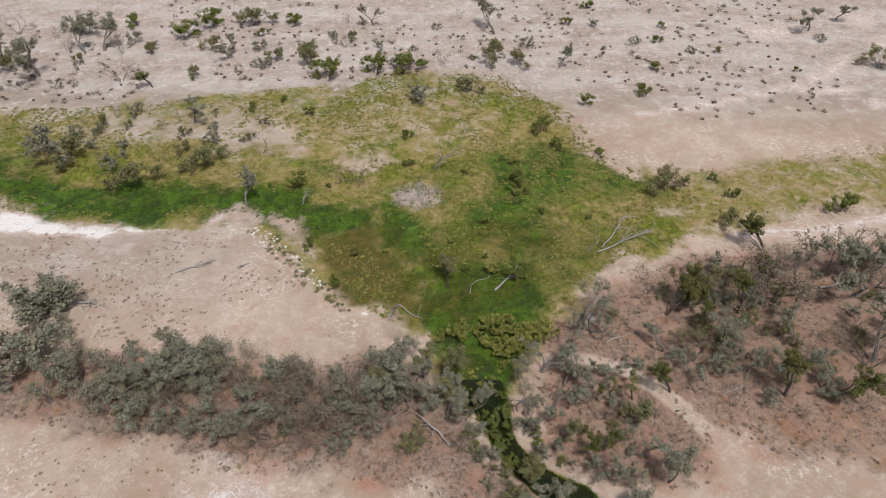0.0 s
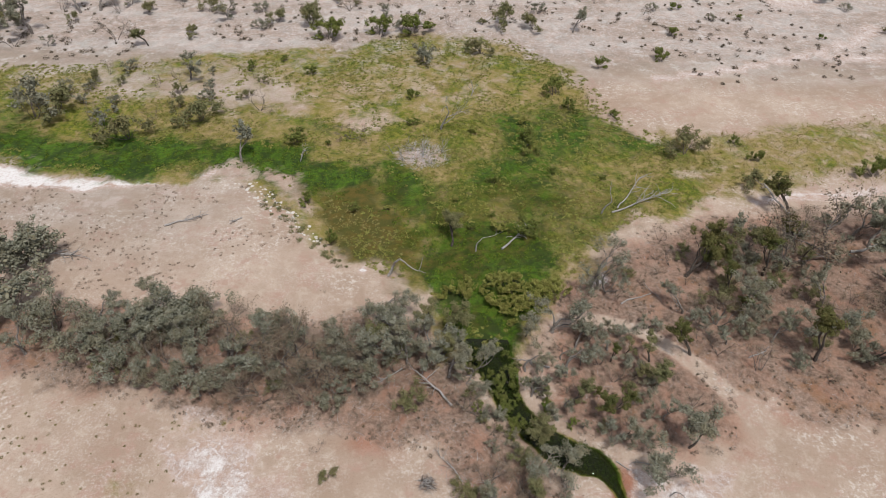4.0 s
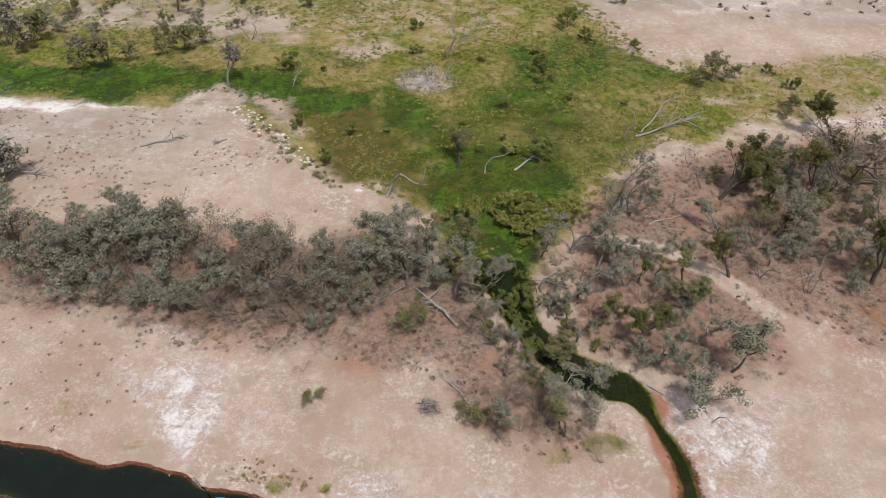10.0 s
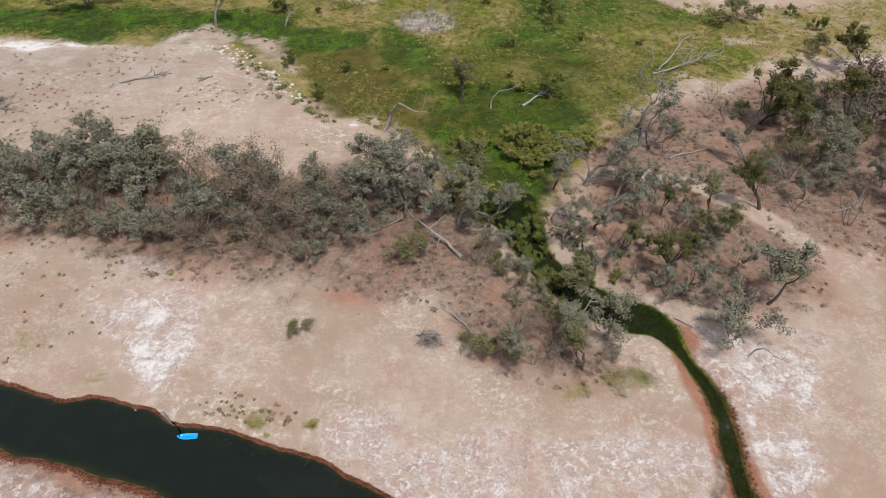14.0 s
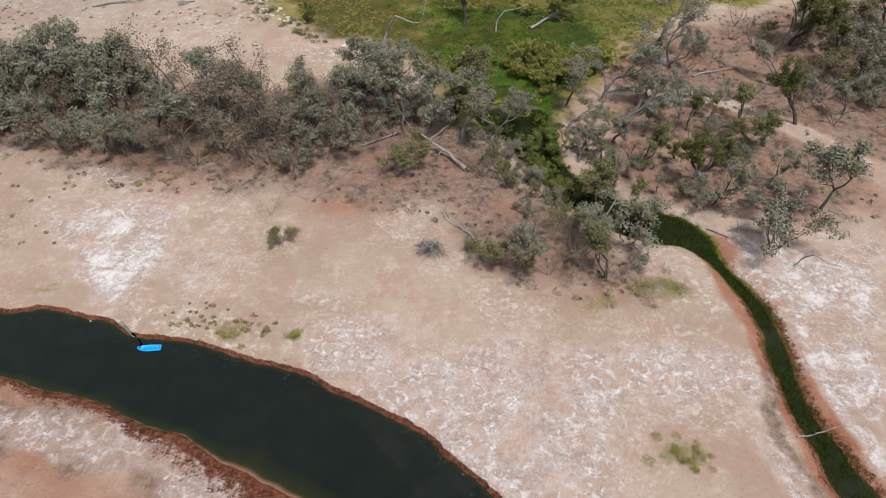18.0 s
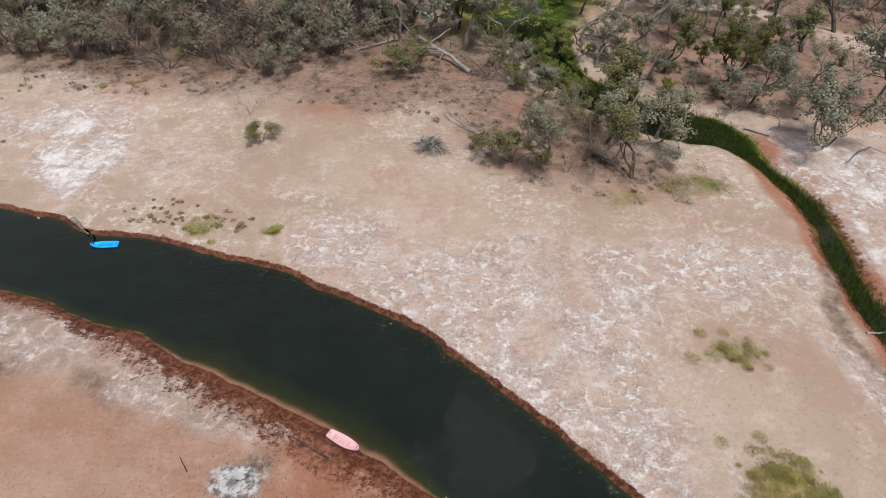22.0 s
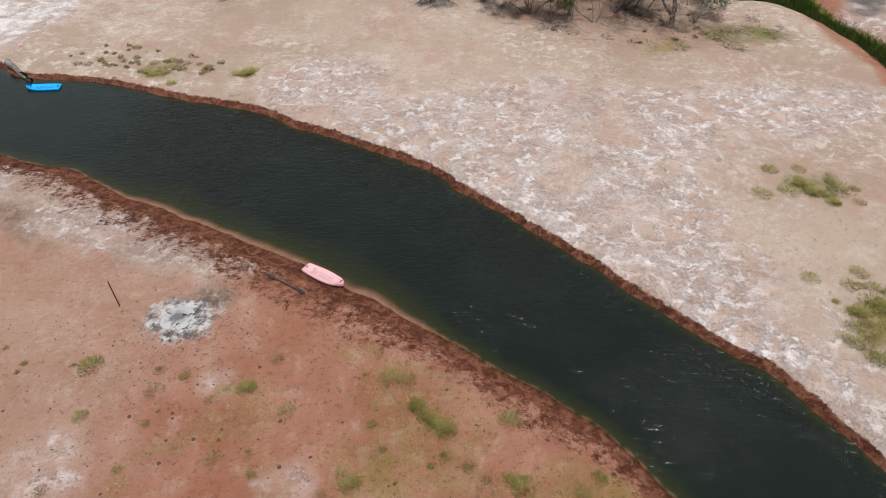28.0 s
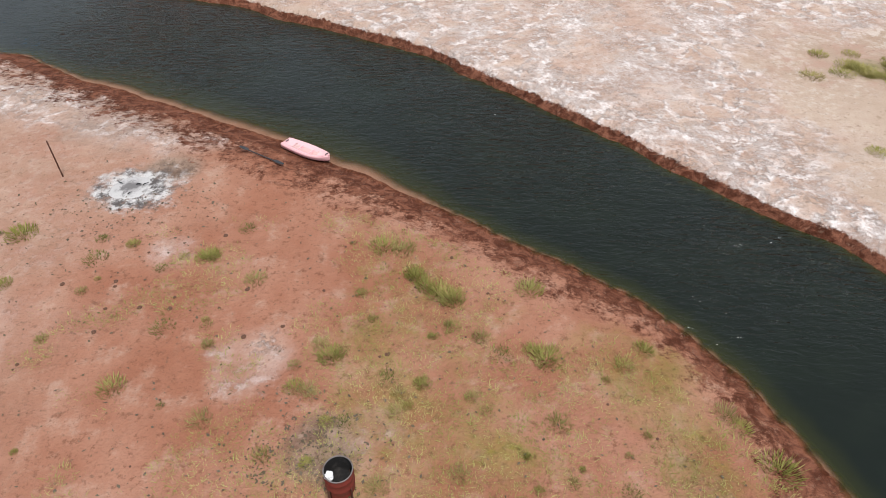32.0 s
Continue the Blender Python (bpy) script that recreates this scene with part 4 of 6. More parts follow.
def build_scrub():
    rng = np.random.default_rng(13)
    far = scatter(rng, [(-190, 158), (-100, 152), (-36, 166), (12, 172), (30, 152), (60, 148), (180, 165), (190, 330), (-220, 330)], 4200)
    far = far[fbm(far[:, 0], far[:, 1], 26, 81) > -0.12][:2400]
    flat = scatter(rng, [(-100, 78), (-45, 76), (-13, 78), (-16, 85), (-26, 95), (-36, 105), (-100, 101)], 800)
    flat = flat[fbm(flat[:, 0], flat[:, 1], 9, 83) > -0.05]
    edge = scatter(rng, [(-34, 104), (-24, 92), (-16, 83), (-20, 83), (-28, 92), (-38, 102)], 60)
    v, q = clumps(rng, flat, rng.uniform(0.2, 0.7, len(flat)), 34, 0.12, 0.4)
    stuff("flat_scrub", v, q, SCRUB_PALE, "small brown clumps dotted over the pale flat", "scrub")
    low = np.vstack([scatter(rng, [(-60, 42), (-36, 41), (-31, 45), (-34, 54), (-60, 58)], 70), scatter(rng, [(-21, 37), (-12, 36), (-11, 38), (-19, 40)], 40)])
    v, q = clumps(rng, low, rng.uniform(0.15, 0.5, len(low)), 36, 0.11, 0.5)
    stuff("low_herbs", v, q, HERB, "low olive-brown herbs on sand", "herbs")
    v, q = clumps(rng, edge, rng.uniform(0.5, 1.2, len(edge)), 60, 0.19)
    stuff("edge_bushes", v, q, LEAF_OLIVE, "small olive bushes along the wetland edge", "scrub")
    p = far
    size = rng.uniform(0.5, 1.7, len(far))
    v, q = clumps(rng, p, size, 30, 0.36)
    stuff("saltbush_scrub", v, q, SCRUB, "small dark saltbush clumps scattered over pale ground", "scrub")
    wood = np.vstack([scatter(rng, LITTER_WEST, 1300), scatter(rng, LITTER_EAST, 3000)])
    wood = wood[(creek_depth(wood[:, 0], wood[:, 1]) < -0.3)]
    pick = rng.random(len(wood)) < 0.6
    v, q = clumps(rng, wood[pick], rng.uniform(0.3, 1.2, pick.sum()), 40, 0.13)
    stuff("dry_scrub", v, q, SCRUB_PALE, "low grey-brown dry scrub under the trees", "scrub")
    wood = wood[~pick]
    v, q = clumps(rng, wood, rng.uniform(0.2, 0.65, len(wood)), 36, 0.105)
    stuff("understorey_scrub", v, q, SCRUB, "low dry brown scrub on leaf litter under the trees", "scrub")
    # fallen twigs
    t = np.vstack([scatter(rng, LITTER_WEST, 2200), scatter(rng, LITTER_EAST, 2200)])
    a, l = rng.uniform(0, np.pi, len(t)), rng.uniform(0.3, 1.3, len(t))
    dx, dy = np.cos(a) * l / 2, np.sin(a) * l / 2
    z = height(t[:, 0], t[:, 1]) + 0.04
    wx, wy = -np.sin(a) * 0.02, np.cos(a) * 0.02
    v = np.stack([np.stack([t[:, 0] - dx - wx, t[:, 1] - dy - wy, z], 1), np.stack([t[:, 0] - dx + wx, t[:, 1] - dy + wy, z], 1),
                  np.stack([t[:, 0] + dx + wx * 0.4, t[:, 1] + dy + wy * 0.4, z + 0.06], 1), np.stack([t[:, 0] + dx - wx * 0.4, t[:, 1] + dy - wy * 0.4, z + 0.06], 1)], 1).reshape(-1, 3)
    stuff("fallen_twigs", v, np.arange(len(v)).reshape(-1, 4), DEAD_WOOD, "grey fallen twigs on leaf litter", "twigs")


build_grass()
build_scrub()


# ---- tree models ----
def models(name, n, seed, tall, *a, **k):
    return [(tree_model(name, seed + i, tall, *a, **k), tall) for i in range(n)]


def all_models(more, size, n):
    """Every kind once. more: how many leaves a twig carries; size: how large they are."""
    m = {}
    m["G"] = models("grey_gum_tree", n + 2, 100, 8.0, GREY_BARK, LEAF_GREY, "grey-green gum tree with dark gnarled trunk", clump=int(44 * more), clump_size=0.34, leaf_size=0.2 * size, spread=0.72, rise=0.09, levels=4, trunk=0.22, group="grey gum trees")
    m["O"] = models("olive_gum_tree", n, 200, 6.0, BARK, LEAF_OLIVE, "olive-green gum tree with rounded crown", clump=int(42 * more), clump_size=0.30, leaf_size=0.18 * size, spread=0.75, rise=0.09, levels=4, trunk=0.22, group="olive gum trees")
    m["D"] = models("dark_gum_tree", n, 300, 8.0, BARK, LEAF_DARK, "dark green gum tree with clumped crown", clump=int(46 * more), clump_size=0.30, leaf_size=0.2 * size, spread=0.62, rise=0.10, gnarl=0.12, levels=4, trunk=0.22, group="dark gum trees")
    m["B"] = models("dry_brown_tree", n, 400, 7.0, TWIGS, LEAF_BROWN, "half-bare brownish tree with thin dry leaves", clump=int(22 * more), clump_size=0.40, leaf_size=0.145 * size, spread=0.75, stems=3, thick=0.022, levels=3, trunk=0.34, group="dry brown trees")
    m["N"] = models("bare_shrub", n, 500, 4.5, TWIGS, LEAF_BROWN, "leafless grey-brown twiggy shrub", "shrub", clump=3, clump_size=0.26, leaf_size=0.15, stems=3, trunk=0.34, levels=3, spread=0.6, thick=0.014, group="bare shrubs")
    m["L"] = models("leaning_gum_tree", n, 600, 6.5, BARK, LEAF_GREY, "leaning gum tree with dark trunk and airy crown", clump=int(40 * more), clump_size=0.36, leaf_size=0.19 * size, lean=(0.45, 0.1), rise=0.07, gnarl=0.13, levels=4, trunk=0.36, group="leaning gum trees")
    m["S"] = models("grey_shrub", n, 700, 4.0, TWIGS, LEAF_GREY, "dense grey-green many-stemmed shrub on pale soil", "shrub", clump=int(40 * more), clump_size=0.30, leaf_size=0.175 * size, stems=7, trunk=0.36, levels=2, spread=0.85, rise=0.06, thick=0.018, group="grey shrubs")
    m["F"] = models("green_shrub", n, 800, 3.0, TWIGS, LEAF_FRESH, "rounded fresh green shrub in grass", "shrub", clump=int(36 * more), clump_size=0.22, leaf_size=0.15 * size, stems=7, trunk=0.36, levels=2, spread=0.8, rise=0.08, thick=0.018, group="green shrubs")
    m["V"] = models("olive_shrub", n, 900, 4.0, TWIGS, LEAF_OLIVE, "dense olive-brown shrub on pale ground", "shrub", clump=int(40 * more), clump_size=0.29, leaf_size=0.17 * size, stems=7, trunk=0.36, levels=2, spread=0.9, rise=0.06, thick=0.018, group="olive shrubs")
    m["Y"] = models("yellow_green_shrub", n, 1000, 2.4, TWIGS, LEAF_YELLOW, "billowing yellow-green wetland shrub", "shrub", clump=int(40 * more), clump_size=0.17, leaf_size=0.14 * size, stems=7, trunk=0.36, levels=2, spread=0.8, rise=0.10, thick=0.012, group="yellow-green shrubs")
    m["X"] = DEAD
    m["K"] = models("gnarled_old_gum_tree", 2, 1200, 8.0, GREY_BARK, LEAF_GREY, "old gum tree with thick gnarled twin trunk", clump=int(44 * more), clump_size=0.36, leaf_size=0.195 * size, stems=2, gnarl=0.2, thick=0.03, group="old gum trees")
    return m


DEAD = models("dead_tree", 3, 1100, 7.0, DEAD_WOOD, LEAF_GREY, "bleached bare dead tree", clump=0, spread=0.8, gnarl=0.22, levels=3, thick=0.022, group="dead trees")
FINE, PLAIN = all_models(1.0, 1.0, 3), all_models(0.5, 1.6, 2)


def kind(k, x, y):
    """The models of a kind that suit a place: fine ones in the belt and near woodland."""
    return (FINE if y < 90 and abs(x) < 62 else PLAIN)[k]



def stand(kinds, places, seed, wide=1.0):
    rng = random.Random(seed)
    for k, (x, y, h) in zip(kinds, places):
        plant(rng.choice(kind(k, x, y)), x, y, h, turn=rng.uniform(-40, 40) if k == "L" else None, wide=wide * rng.uniform(0.9, 1.2), rng=rng)


# tree belt west of the creek
stand("GGGGGGBSGSGNGBNBBBSNGGGGBNGVBGGG",
      [(-48.4, 63.7, 6.7), (-47.1, 66.0, 6.6), (-45.1, 67.8, 8.9), (-42.3, 69.8, 7.5), (-41.1, 63.1, 6.9), (-36.6, 65.0, 7.4), (-30.8, 63.8, 10.0), (-36.1, 58.9, 3.5),
       (-32.7, 57.7, 5.6), (-30.4, 58.8, 4.2), (-29.2, 62.8, 6.2), (-26.4, 58.1, 3.9), (-25.0, 62.1, 7.8), (-22.8, 64.3, 7.4), (-22.0, 59.3, 4.7), (-19.0, 61.5, 9.0),
       (-19.3, 67.8, 6.3), (-15.7, 62.7, 6.8), (-14.9, 56.1, 3.1), (-18.7, 57.7, 4.7), (-13.3, 66.0, 6.9), (-10.2, 66.2, 8.0), (-7.3, 68.5, 9.0), (-4.4, 67.6, 9.0),
       (-10.7, 62.0, 5.6), (-6.1, 63.3, 3.6), (-2.2, 67.8, 5.0), (-3.2, 57.8, 3.5), (3.0, 57.3, 3.5), (-0.2, 65.7, 7.0), (2.9, 67.0, 5.4), (5.3, 66.1, 5.0)], 1, 1.15)
# open woodland east of the creek
stand("LGGOOGKKDLSLOODDDDDGNN",
      [(11.7, 70.3, 6.2), (15.6, 71.2, 7.6), (17.2, 63.8, 6.1), (17.7, 59.1, 5.3), (13.3, 54.5, 5.9), (23.4, 68.3, 6.1), (22.9, 80.4, 9.0), (24.8, 79.9, 6.1), (23.0, 57.7, 6.3),
       (23.2, 53.6, 5.6), (27.1, 48.6, 5.6), (31.6, 52.9, 7.4), (29.1, 66.6, 5.3), (30.7, 63.6, 5.1), (38.0, 84.2, 10.0), (35.2, 68.0, 7.6), (43.4, 80.4, 6.1), (44.7, 76.6, 4.7),
       (50.6, 85.0, 9.4), (47.5, 71.0, 5.0), (39.2, 68.3, 4.5), (44.1, 65.5, 5.4)], 2)
stand("BGDDGDBBGGDV",
      [(40.2, 73.8, 6.0), (46.4, 79.0, 8.6), (52.8, 67.9, 10.0), (59.7, 68.1, 8.0), (68.7, 74.9, 10.0), (40.5, 87.0, 7.0), (53.4, 86.9, 10.5), (63.3, 89.8, 11.0), (70.4, 92.9, 9.1),
       (76.5, 93.0, 8.9), (60.1, 101.7, 8.0), (55.8, 109.1, 3.3)], 3, 1.15)
# clump on the point
stand("VGBOSBBBNLNN", [(4.7, 45.2, 3.4), (7.1, 44.9, 5.6), (9.5, 45.5, 3.3), (12.7, 43.8, 5.4), (15.2, 48.6, 3.9), (10.6, 46.4, 4.6), (6.2, 47.0, 3.6), (8.3, 44.0, 2.2), (14.2, 44.6, 1.7),
                       (11.4, 47.8, 5.2), (5.6, 43.9, 1.7), (3.3, 46.2, 1.5)], 4, 1.1)
# wetland
stand("SGVVGFBVSNNFFFFSVFFFVFFFFFFFFOFX",
      [(-69.4, 81.0, 7.5), (-62.8, 144.6, 7.3), (-54.8, 127.0, 6.3), (-67.3, 119.3, 7.4), (-42.1, 112.2, 7.5), (-32.9, 119.1, 3.4), (-21.7, 121.4, 4.2), (-86.9, 128.4, 7.0),
       (-90.3, 126.2, 8.6), (-78.3, 126.4, 4.7), (-43.1, 131.7, 5.1), (-35.0, 147.8, 2.3), (-49.5, 150.2, 2.3), (-42.6, 154.5, 1.5), (-10.7, 138.3, 2.6), (-9.0, 155.2, 5.0),
       (4.6, 161.2, 4.8), (21.3, 141.5, 4.1), (24.0, 135.1, 2.9), (14.2, 120.3, 4.2), (45.6, 119.1, 5.4), (58.9, 117.4, 2.7), (79.7, 113.3, 4.6), (56.2, 123.3, 2.1),
       (32.9, 154.7, 3.1), (48.1, 160.7, 3.1), (33.3, 132.4, 1.9), (-26.5, 100.3, 2.2), (-20.4, 89.1, 2.6), (0.0, 89.6, 6.0), (12.3, 92.8, 3.6), (-3.5, 126.0, 9.0)], 5)
stand("SSG", [(-72.0, 82.4, 6.0), (-67.2, 81.6, 5.2), (-70.3, 84.0, 6.6)], 8, 1.2)
# far clay pan
stand("GGGGGNOFFFVFGVVVFFFGBNGVVGFFGGVNF",
      [(-122.7, 171.0, 10.2), (-111.7, 166.4, 12.0), (-118.8, 174.4, 9.7), (-105.2, 179.8, 8.5), (-100.3, 181.7, 9.3), (-88.4, 163.7, 7.5), (-79.0, 160.9, 5.0), (-79.7, 191.2, 5.0),
       (-74.5, 198.0, 5.6), (-97.7, 198.7, 3.8), (-60.2, 201.5, 6.3), (-49.4, 199.6, 3.5), (-63.2, 177.2, 6.4), (-49.6, 176.4, 3.8), (-69.3, 181.6, 4.4), (-40.7, 175.3, 6.8),
       (-33.8, 166.4, 5.6), (-21.3, 169.8, 5.2), (-13.0, 171.6, 5.4), (-25.3, 200.1, 6.9), (-31.8, 184.8, 4.2), (-3.2, 176.1, 3.7), (11.3, 194.9, 9.3), (10.8, 177.0, 6.6),
       (18.5, 175.5, 4.9), (28.4, 174.1, 6.5), (33.2, 201.2, 2.3), (41.1, 213.9, 2.7), (104.1, 198.6, 8.0), (115.6, 206.8, 5.7), (114.6, 175.8, 6.6), (48.8, 186.4, 2.8), (57.6, 190.2, 2.2)], 6, 1.15)
# bushes on the sand flat
stand("VN", [(-13.5, 46.6, 1.9), (-15.3, 50.1, 2.0)], 7)


def fill(kinds, poly, n, lo, hi, seed, gap=1.2, clear=0.5):
    """Lesser shrubs between the trees."""
    rng, done = np.random.default_rng(seed), []
    pick = random.Random(seed)
    for x, y in scatter(rng, poly, n * 6):
        if len(done) < n and creek_depth(np.array([x]), np.array([y]))[0] < -clear and all((x - a) ** 2 + (y - b) ** 2 > gap**2 for a, b in done):
            done.append((x, y))
            plant(pick.choice(kind(pick.choice(kinds), x, y)), x, y, rng.uniform(lo, hi), rng=pick, wide=pick.uniform(0.9, 1.3))


fill("SBBNNGV", [(-52, 62), (-36, 58), (-30, 56.5), (-16, 56.8), (-6, 62), (-3, 67), (-12, 69), (-24, 68), (-36, 69), (-52, 70)], 60, 2.0, 5.0, 21, 1.5)
fill("GGS", [(-75, 66), (-52, 62), (-42, 61), (-34, 62), (-36, 71), (-50, 72), (-75, 74)], 14, 4.5, 7.5, 22, 2.6)
fill("SVG", [(34, 74), (36, 92), (52, 99), (62, 96), (60, 72), (50, 66), (42, 68)], 26, 2.2, 5.0, 37, 2.6)
fill("NNSBV", [(13, 66), (20, 80), (32, 92), (50, 98), (90, 100), (95, 80), (60, 64), (48, 64), (37, 70), (30, 72), (28, 60), (20, 58)], 95, 1.4, 3.8, 23, 2.0)
fill("DBGG", [(54, 72), (58, 96), (110, 102), (125, 80), (80, 66)], 24, 5.5, 9.5, 24, 4.0)
fill("Y", [(-1.6, 77.7), (3, 80.5), (10.8, 81.8), (18.3, 80), (16, 77), (10.5, 73.3), (7.5, 69), (3.2, 69), (0, 72)], 44, 1.2, 2.8, 25, 1.6)
fill("GGO", [(-9, 66), (-4, 63.5), (2, 61), (6, 62), (6.5, 68), (1, 71), (-6, 74), (-11, 72)], 12, 4.5, 7.0, 30, 2.2)
fill("NNSBVS", [(12, 58), (18, 55), (26, 53), (34, 57), (33, 65), (28, 71), (20, 73), (12, 68)], 22, 1.2, 3.0, 31, 1.8)
fill("GOGSD", [(14, 61), (19, 56.5), (30, 56), (33, 63), (29, 69), (22, 71), (17, 68)], 12, 2.4, 4.8, 46, 2.6)
fill("GOS", [(9.8, 56), (12, 56.5), (18, 54), (23, 51.5), (24, 53), (18, 57), (13, 62), (11, 66), (10.3, 62)], 8, 2.5, 5.0, 32, 2.2)
fill("OVFS", [(4.0, 63), (6.4, 57.5), (9, 53.5), (8, 52.5), (4.5, 57), (2, 62)], 7, 1.2, 2.8, 34, 1.3)
fill("OVFS", [(10.4, 65), (10.8, 59), (13.5, 56.2), (18.2, 53.4), (19, 54.4), (14.5, 57.5), (12, 61), (11.5, 66)], 5, 1.0, 2.2, 35, 1.4)
fill("VSB", [(5, 57), (7, 58), (9, 55), (12, 50), (9, 49), (5, 53)], 7, 1.5, 3.2, 33, 1.6)
fill("FY", [(-30, 120), (-4, 132), (20, 128), (30, 108), (18, 92), (0, 86), (-16, 94)], 16, 0.9, 1.9, 26, 4.0)
fill("SNV", [(-100, 140), (-90, 122), (-70, 124), (-50, 130), (-44, 146), (-70, 152)], 26, 1.6, 4.0, 27, 3.0)
fill("GNVS", [(-150, 160), (-100, 158), (-90, 190), (-150, 200)], 20, 3.0, 8.0, 28, 4.0)
fill("SVN", [(-90, 166), (40, 172), (60, 230), (-90, 230)], 34, 1.2, 3.6, 29, 4.0)
fill("SNF", [(30, 165), (60, 152), (130, 175), (140, 230), (40, 230)], 16, 1.0, 2.8, 36, 5.0)
# bushes hanging over the upper creek
fill("FFOF", [(1.5, 69), (5.2, 63.5), (7.4, 58), (9.8, 53.6), (12, 51.6), (15, 53.6), (12.9, 56), (10.8, 60), (10, 65), (7.5, 71)], 24, 0.8, 2.3, 38, 1.3, -1.2)
fill("GSB", [(-52, 62), (-36, 58), (-30, 57), (-16, 57.5), (-6, 62), (-3, 67), (-12, 70), (-24, 69), (-36, 70), (-52, 71)], 13, 4.0, 6.5, 39, 2.8)


# ---- logs and dead wood ----
def log(name, ends, r, label, seed, lift=0.0, limbs=3, sag=0.12, material=DEAD_WOOD):
    """A fallen tapered trunk with broken limbs between two places on the ground."""
    rng = np.random.default_rng(seed)
    (ax, ay), (bx, by) = ends
    long = math.hypot(bx - ax, by - ay)
    root = empty_at(name, Matrix.Translation((ax, ay, float(height(ax, ay)))), label, "log", "fallen logs")
    u = np.linspace(0, 1, 9)
    side = np.array([-(by - ay), bx - ax]) / long
    bend = np.cumsum(rng.normal(0, sag * long / 9, 9))
    bend -= np.linspace(bend[0], bend[-1], 9)
    x, y = u * (bx - ax) + side[0] * bend, u * (by - ay) + side[1] * bend
    z = height(ax + x, ay + y) - float(height(ax, ay)) + r * (1 - 0.5 * u) + lift * u
    pts = np.stack([x, y, z], 1)
    v, q = tube(pts, r * (1 - 0.6 * u) * rng.uniform(0.85, 1.1, 9), 8)
    part("log_trunk", smooth_shade(raw_mesh(name, v, q, material)), None, root)
    for k in range(limbs * 3):
        at = pts[rng.integers(4, 9)]
        wood, tips = [], []
        way = np.array([bx - ax, by - ay, 0]) / long + rng.normal(0, 0.7, 3)
        way[2] = abs(way[2]) * 0.5 + 0.05
        grow(rng, at, way / np.linalg.norm(way), long * rng.uniform(0.15, 0.5), r * 0.4, 0, wood, tips, 0.25, 0.7, -0.02, 2)
        v, q = join(wood)
        v[:, 2] = np.maximum(v[:, 2], 0.0)
        part("limb", smooth_shade(raw_mesh(name + "_limb", v, q, material)), None, root)
    return root


log("fallen_log", ((14.9, 64.6), (11.1, 65.9)), 0.16, "grey fallen log on bare pink sand", 1)
log("fallen_log", ((1.4, 57.7), (-3.6, 62.2)), 0.20, "pale fallen gum trunk with broken limbs", 2, 1.2)
log("fallen_log", ((-9.4, 62.6), (-11.8, 61.8)), 0.13, "pale curved log lying on leaf litter", 3)
log("fallen_log", ((-50.1, 92.3), (-44.2, 94.9)), 0.18, "dark grey log on the pale flat", 4, 0.3)
log("fallen_log", ((28.4, 99.8), (37.6, 104.4)), 0.18, "bleached fallen tree at the wetland edge", 5, 0.9, 6)
log("fallen_log", ((29.5, 101), (34, 107)), 0.15, "bleached fallen branch at the wetland edge", 6, 2.5, 3)
log("fallen_log", ((22.2, 50.6), (23.6, 49.4)), 0.11, "short pale log beside the creek mouth", 7, 0, 1)
log("fallen_log", ((26.6, 50.2), (24.4, 50.4)), 0.12, "pale log below a grey shrub", 8, 0.2, 2)
log("fallen_log", ((-69.3, 84.6), (-62.0, 83.8)), 0.2, "bleached log beside a large grey shrub", 9, 0.5, 4)
log("fallen_log", ((8.6, 89.1), (12.6, 94.4)), 0.2, "bleached log lying in wetland grass", 10, 0.6, 3)
log("fallen_log", ((26.7, 77.4), (31.9, 80.0)), 0.13, "pale curved log on brown litter", 11, 0.2, 1, 0.25)
log("fallen_log", ((59.9, 100.9), (57.6, 108.3)), 0.22, "bleached fallen trunk by the white track", 12, 1.0, 4)
log("fallen_log", ((66.8, 91.3), (79.9, 96.0)), 0.24, "long pale fallen limb in the woodland", 13, 2.0, 4)
log("fallen_log", ((3.1, 46.9), (0.2, 49.9)), 0.10, "thin grey fallen branch on sand", 14, 0.5, 3)
log("fallen_log", ((-23.0, 37.0), (-21.2, 35.75)), 0.17, "weathered dark grey log lying half in water", 15, -0.25, 1, 0.12, GREY_BARK)
log("fallen_log", ((23.0, 30.4), (26.3, 31.3)), 0.06, "thin pole lying across the reedy creek", 16, 0.25, 0)
log("fallen_log", ((43.4, 67.8), (46.3, 69.2)), 0.12, "grey log in the woodland litter", 17, 0.1, 2)
log("fallen_log", ((-37.2, 95.2), (-38.6, 93.8)), 0.12, "tangle of bleached branches on sand", 18, 0.3, 7)
log("fallen_log", ((-5.8, 63.6), (-8.4, 61.2)), 0.12, "grey branch on leaf litter", 19, 0.2, 3)
log("fallen_log", ((11.0, 45.6), (13.6, 48.6)), 0.12, "pale leaning dead trunk among shrubs", 20, 4.6, 1, 0.1, PALE_BARK)
log("fallen_log", ((-13.9, 36.9), (-12.9, 36.4)), 0.025, "thin stick on sand", 21, 0.0, 0)
log("fallen_log", ((-25.6, 37.4), (-24.4, 37.0)), 0.05, "crooked branch at the water's edge", 22, -0.15, 2)
for k, (x, y, h) in enumerate([(-6.7, 115.9, 4.5), (-10.5, 114.2, 4.0), (-3.0, 117.5, 4.2), (-8.5, 117.6, 3.6), (-4.8, 113.4, 3.4), (-12.6, 116.5, 3.2), (-30.5, 113.0, 4.0), (-9.5, 157, 5.0), (2.5, 140.0, 4.0)]):
    plant(DEAD[k % 3], x, y, h, wide=1.2, rng=random.Random(k))


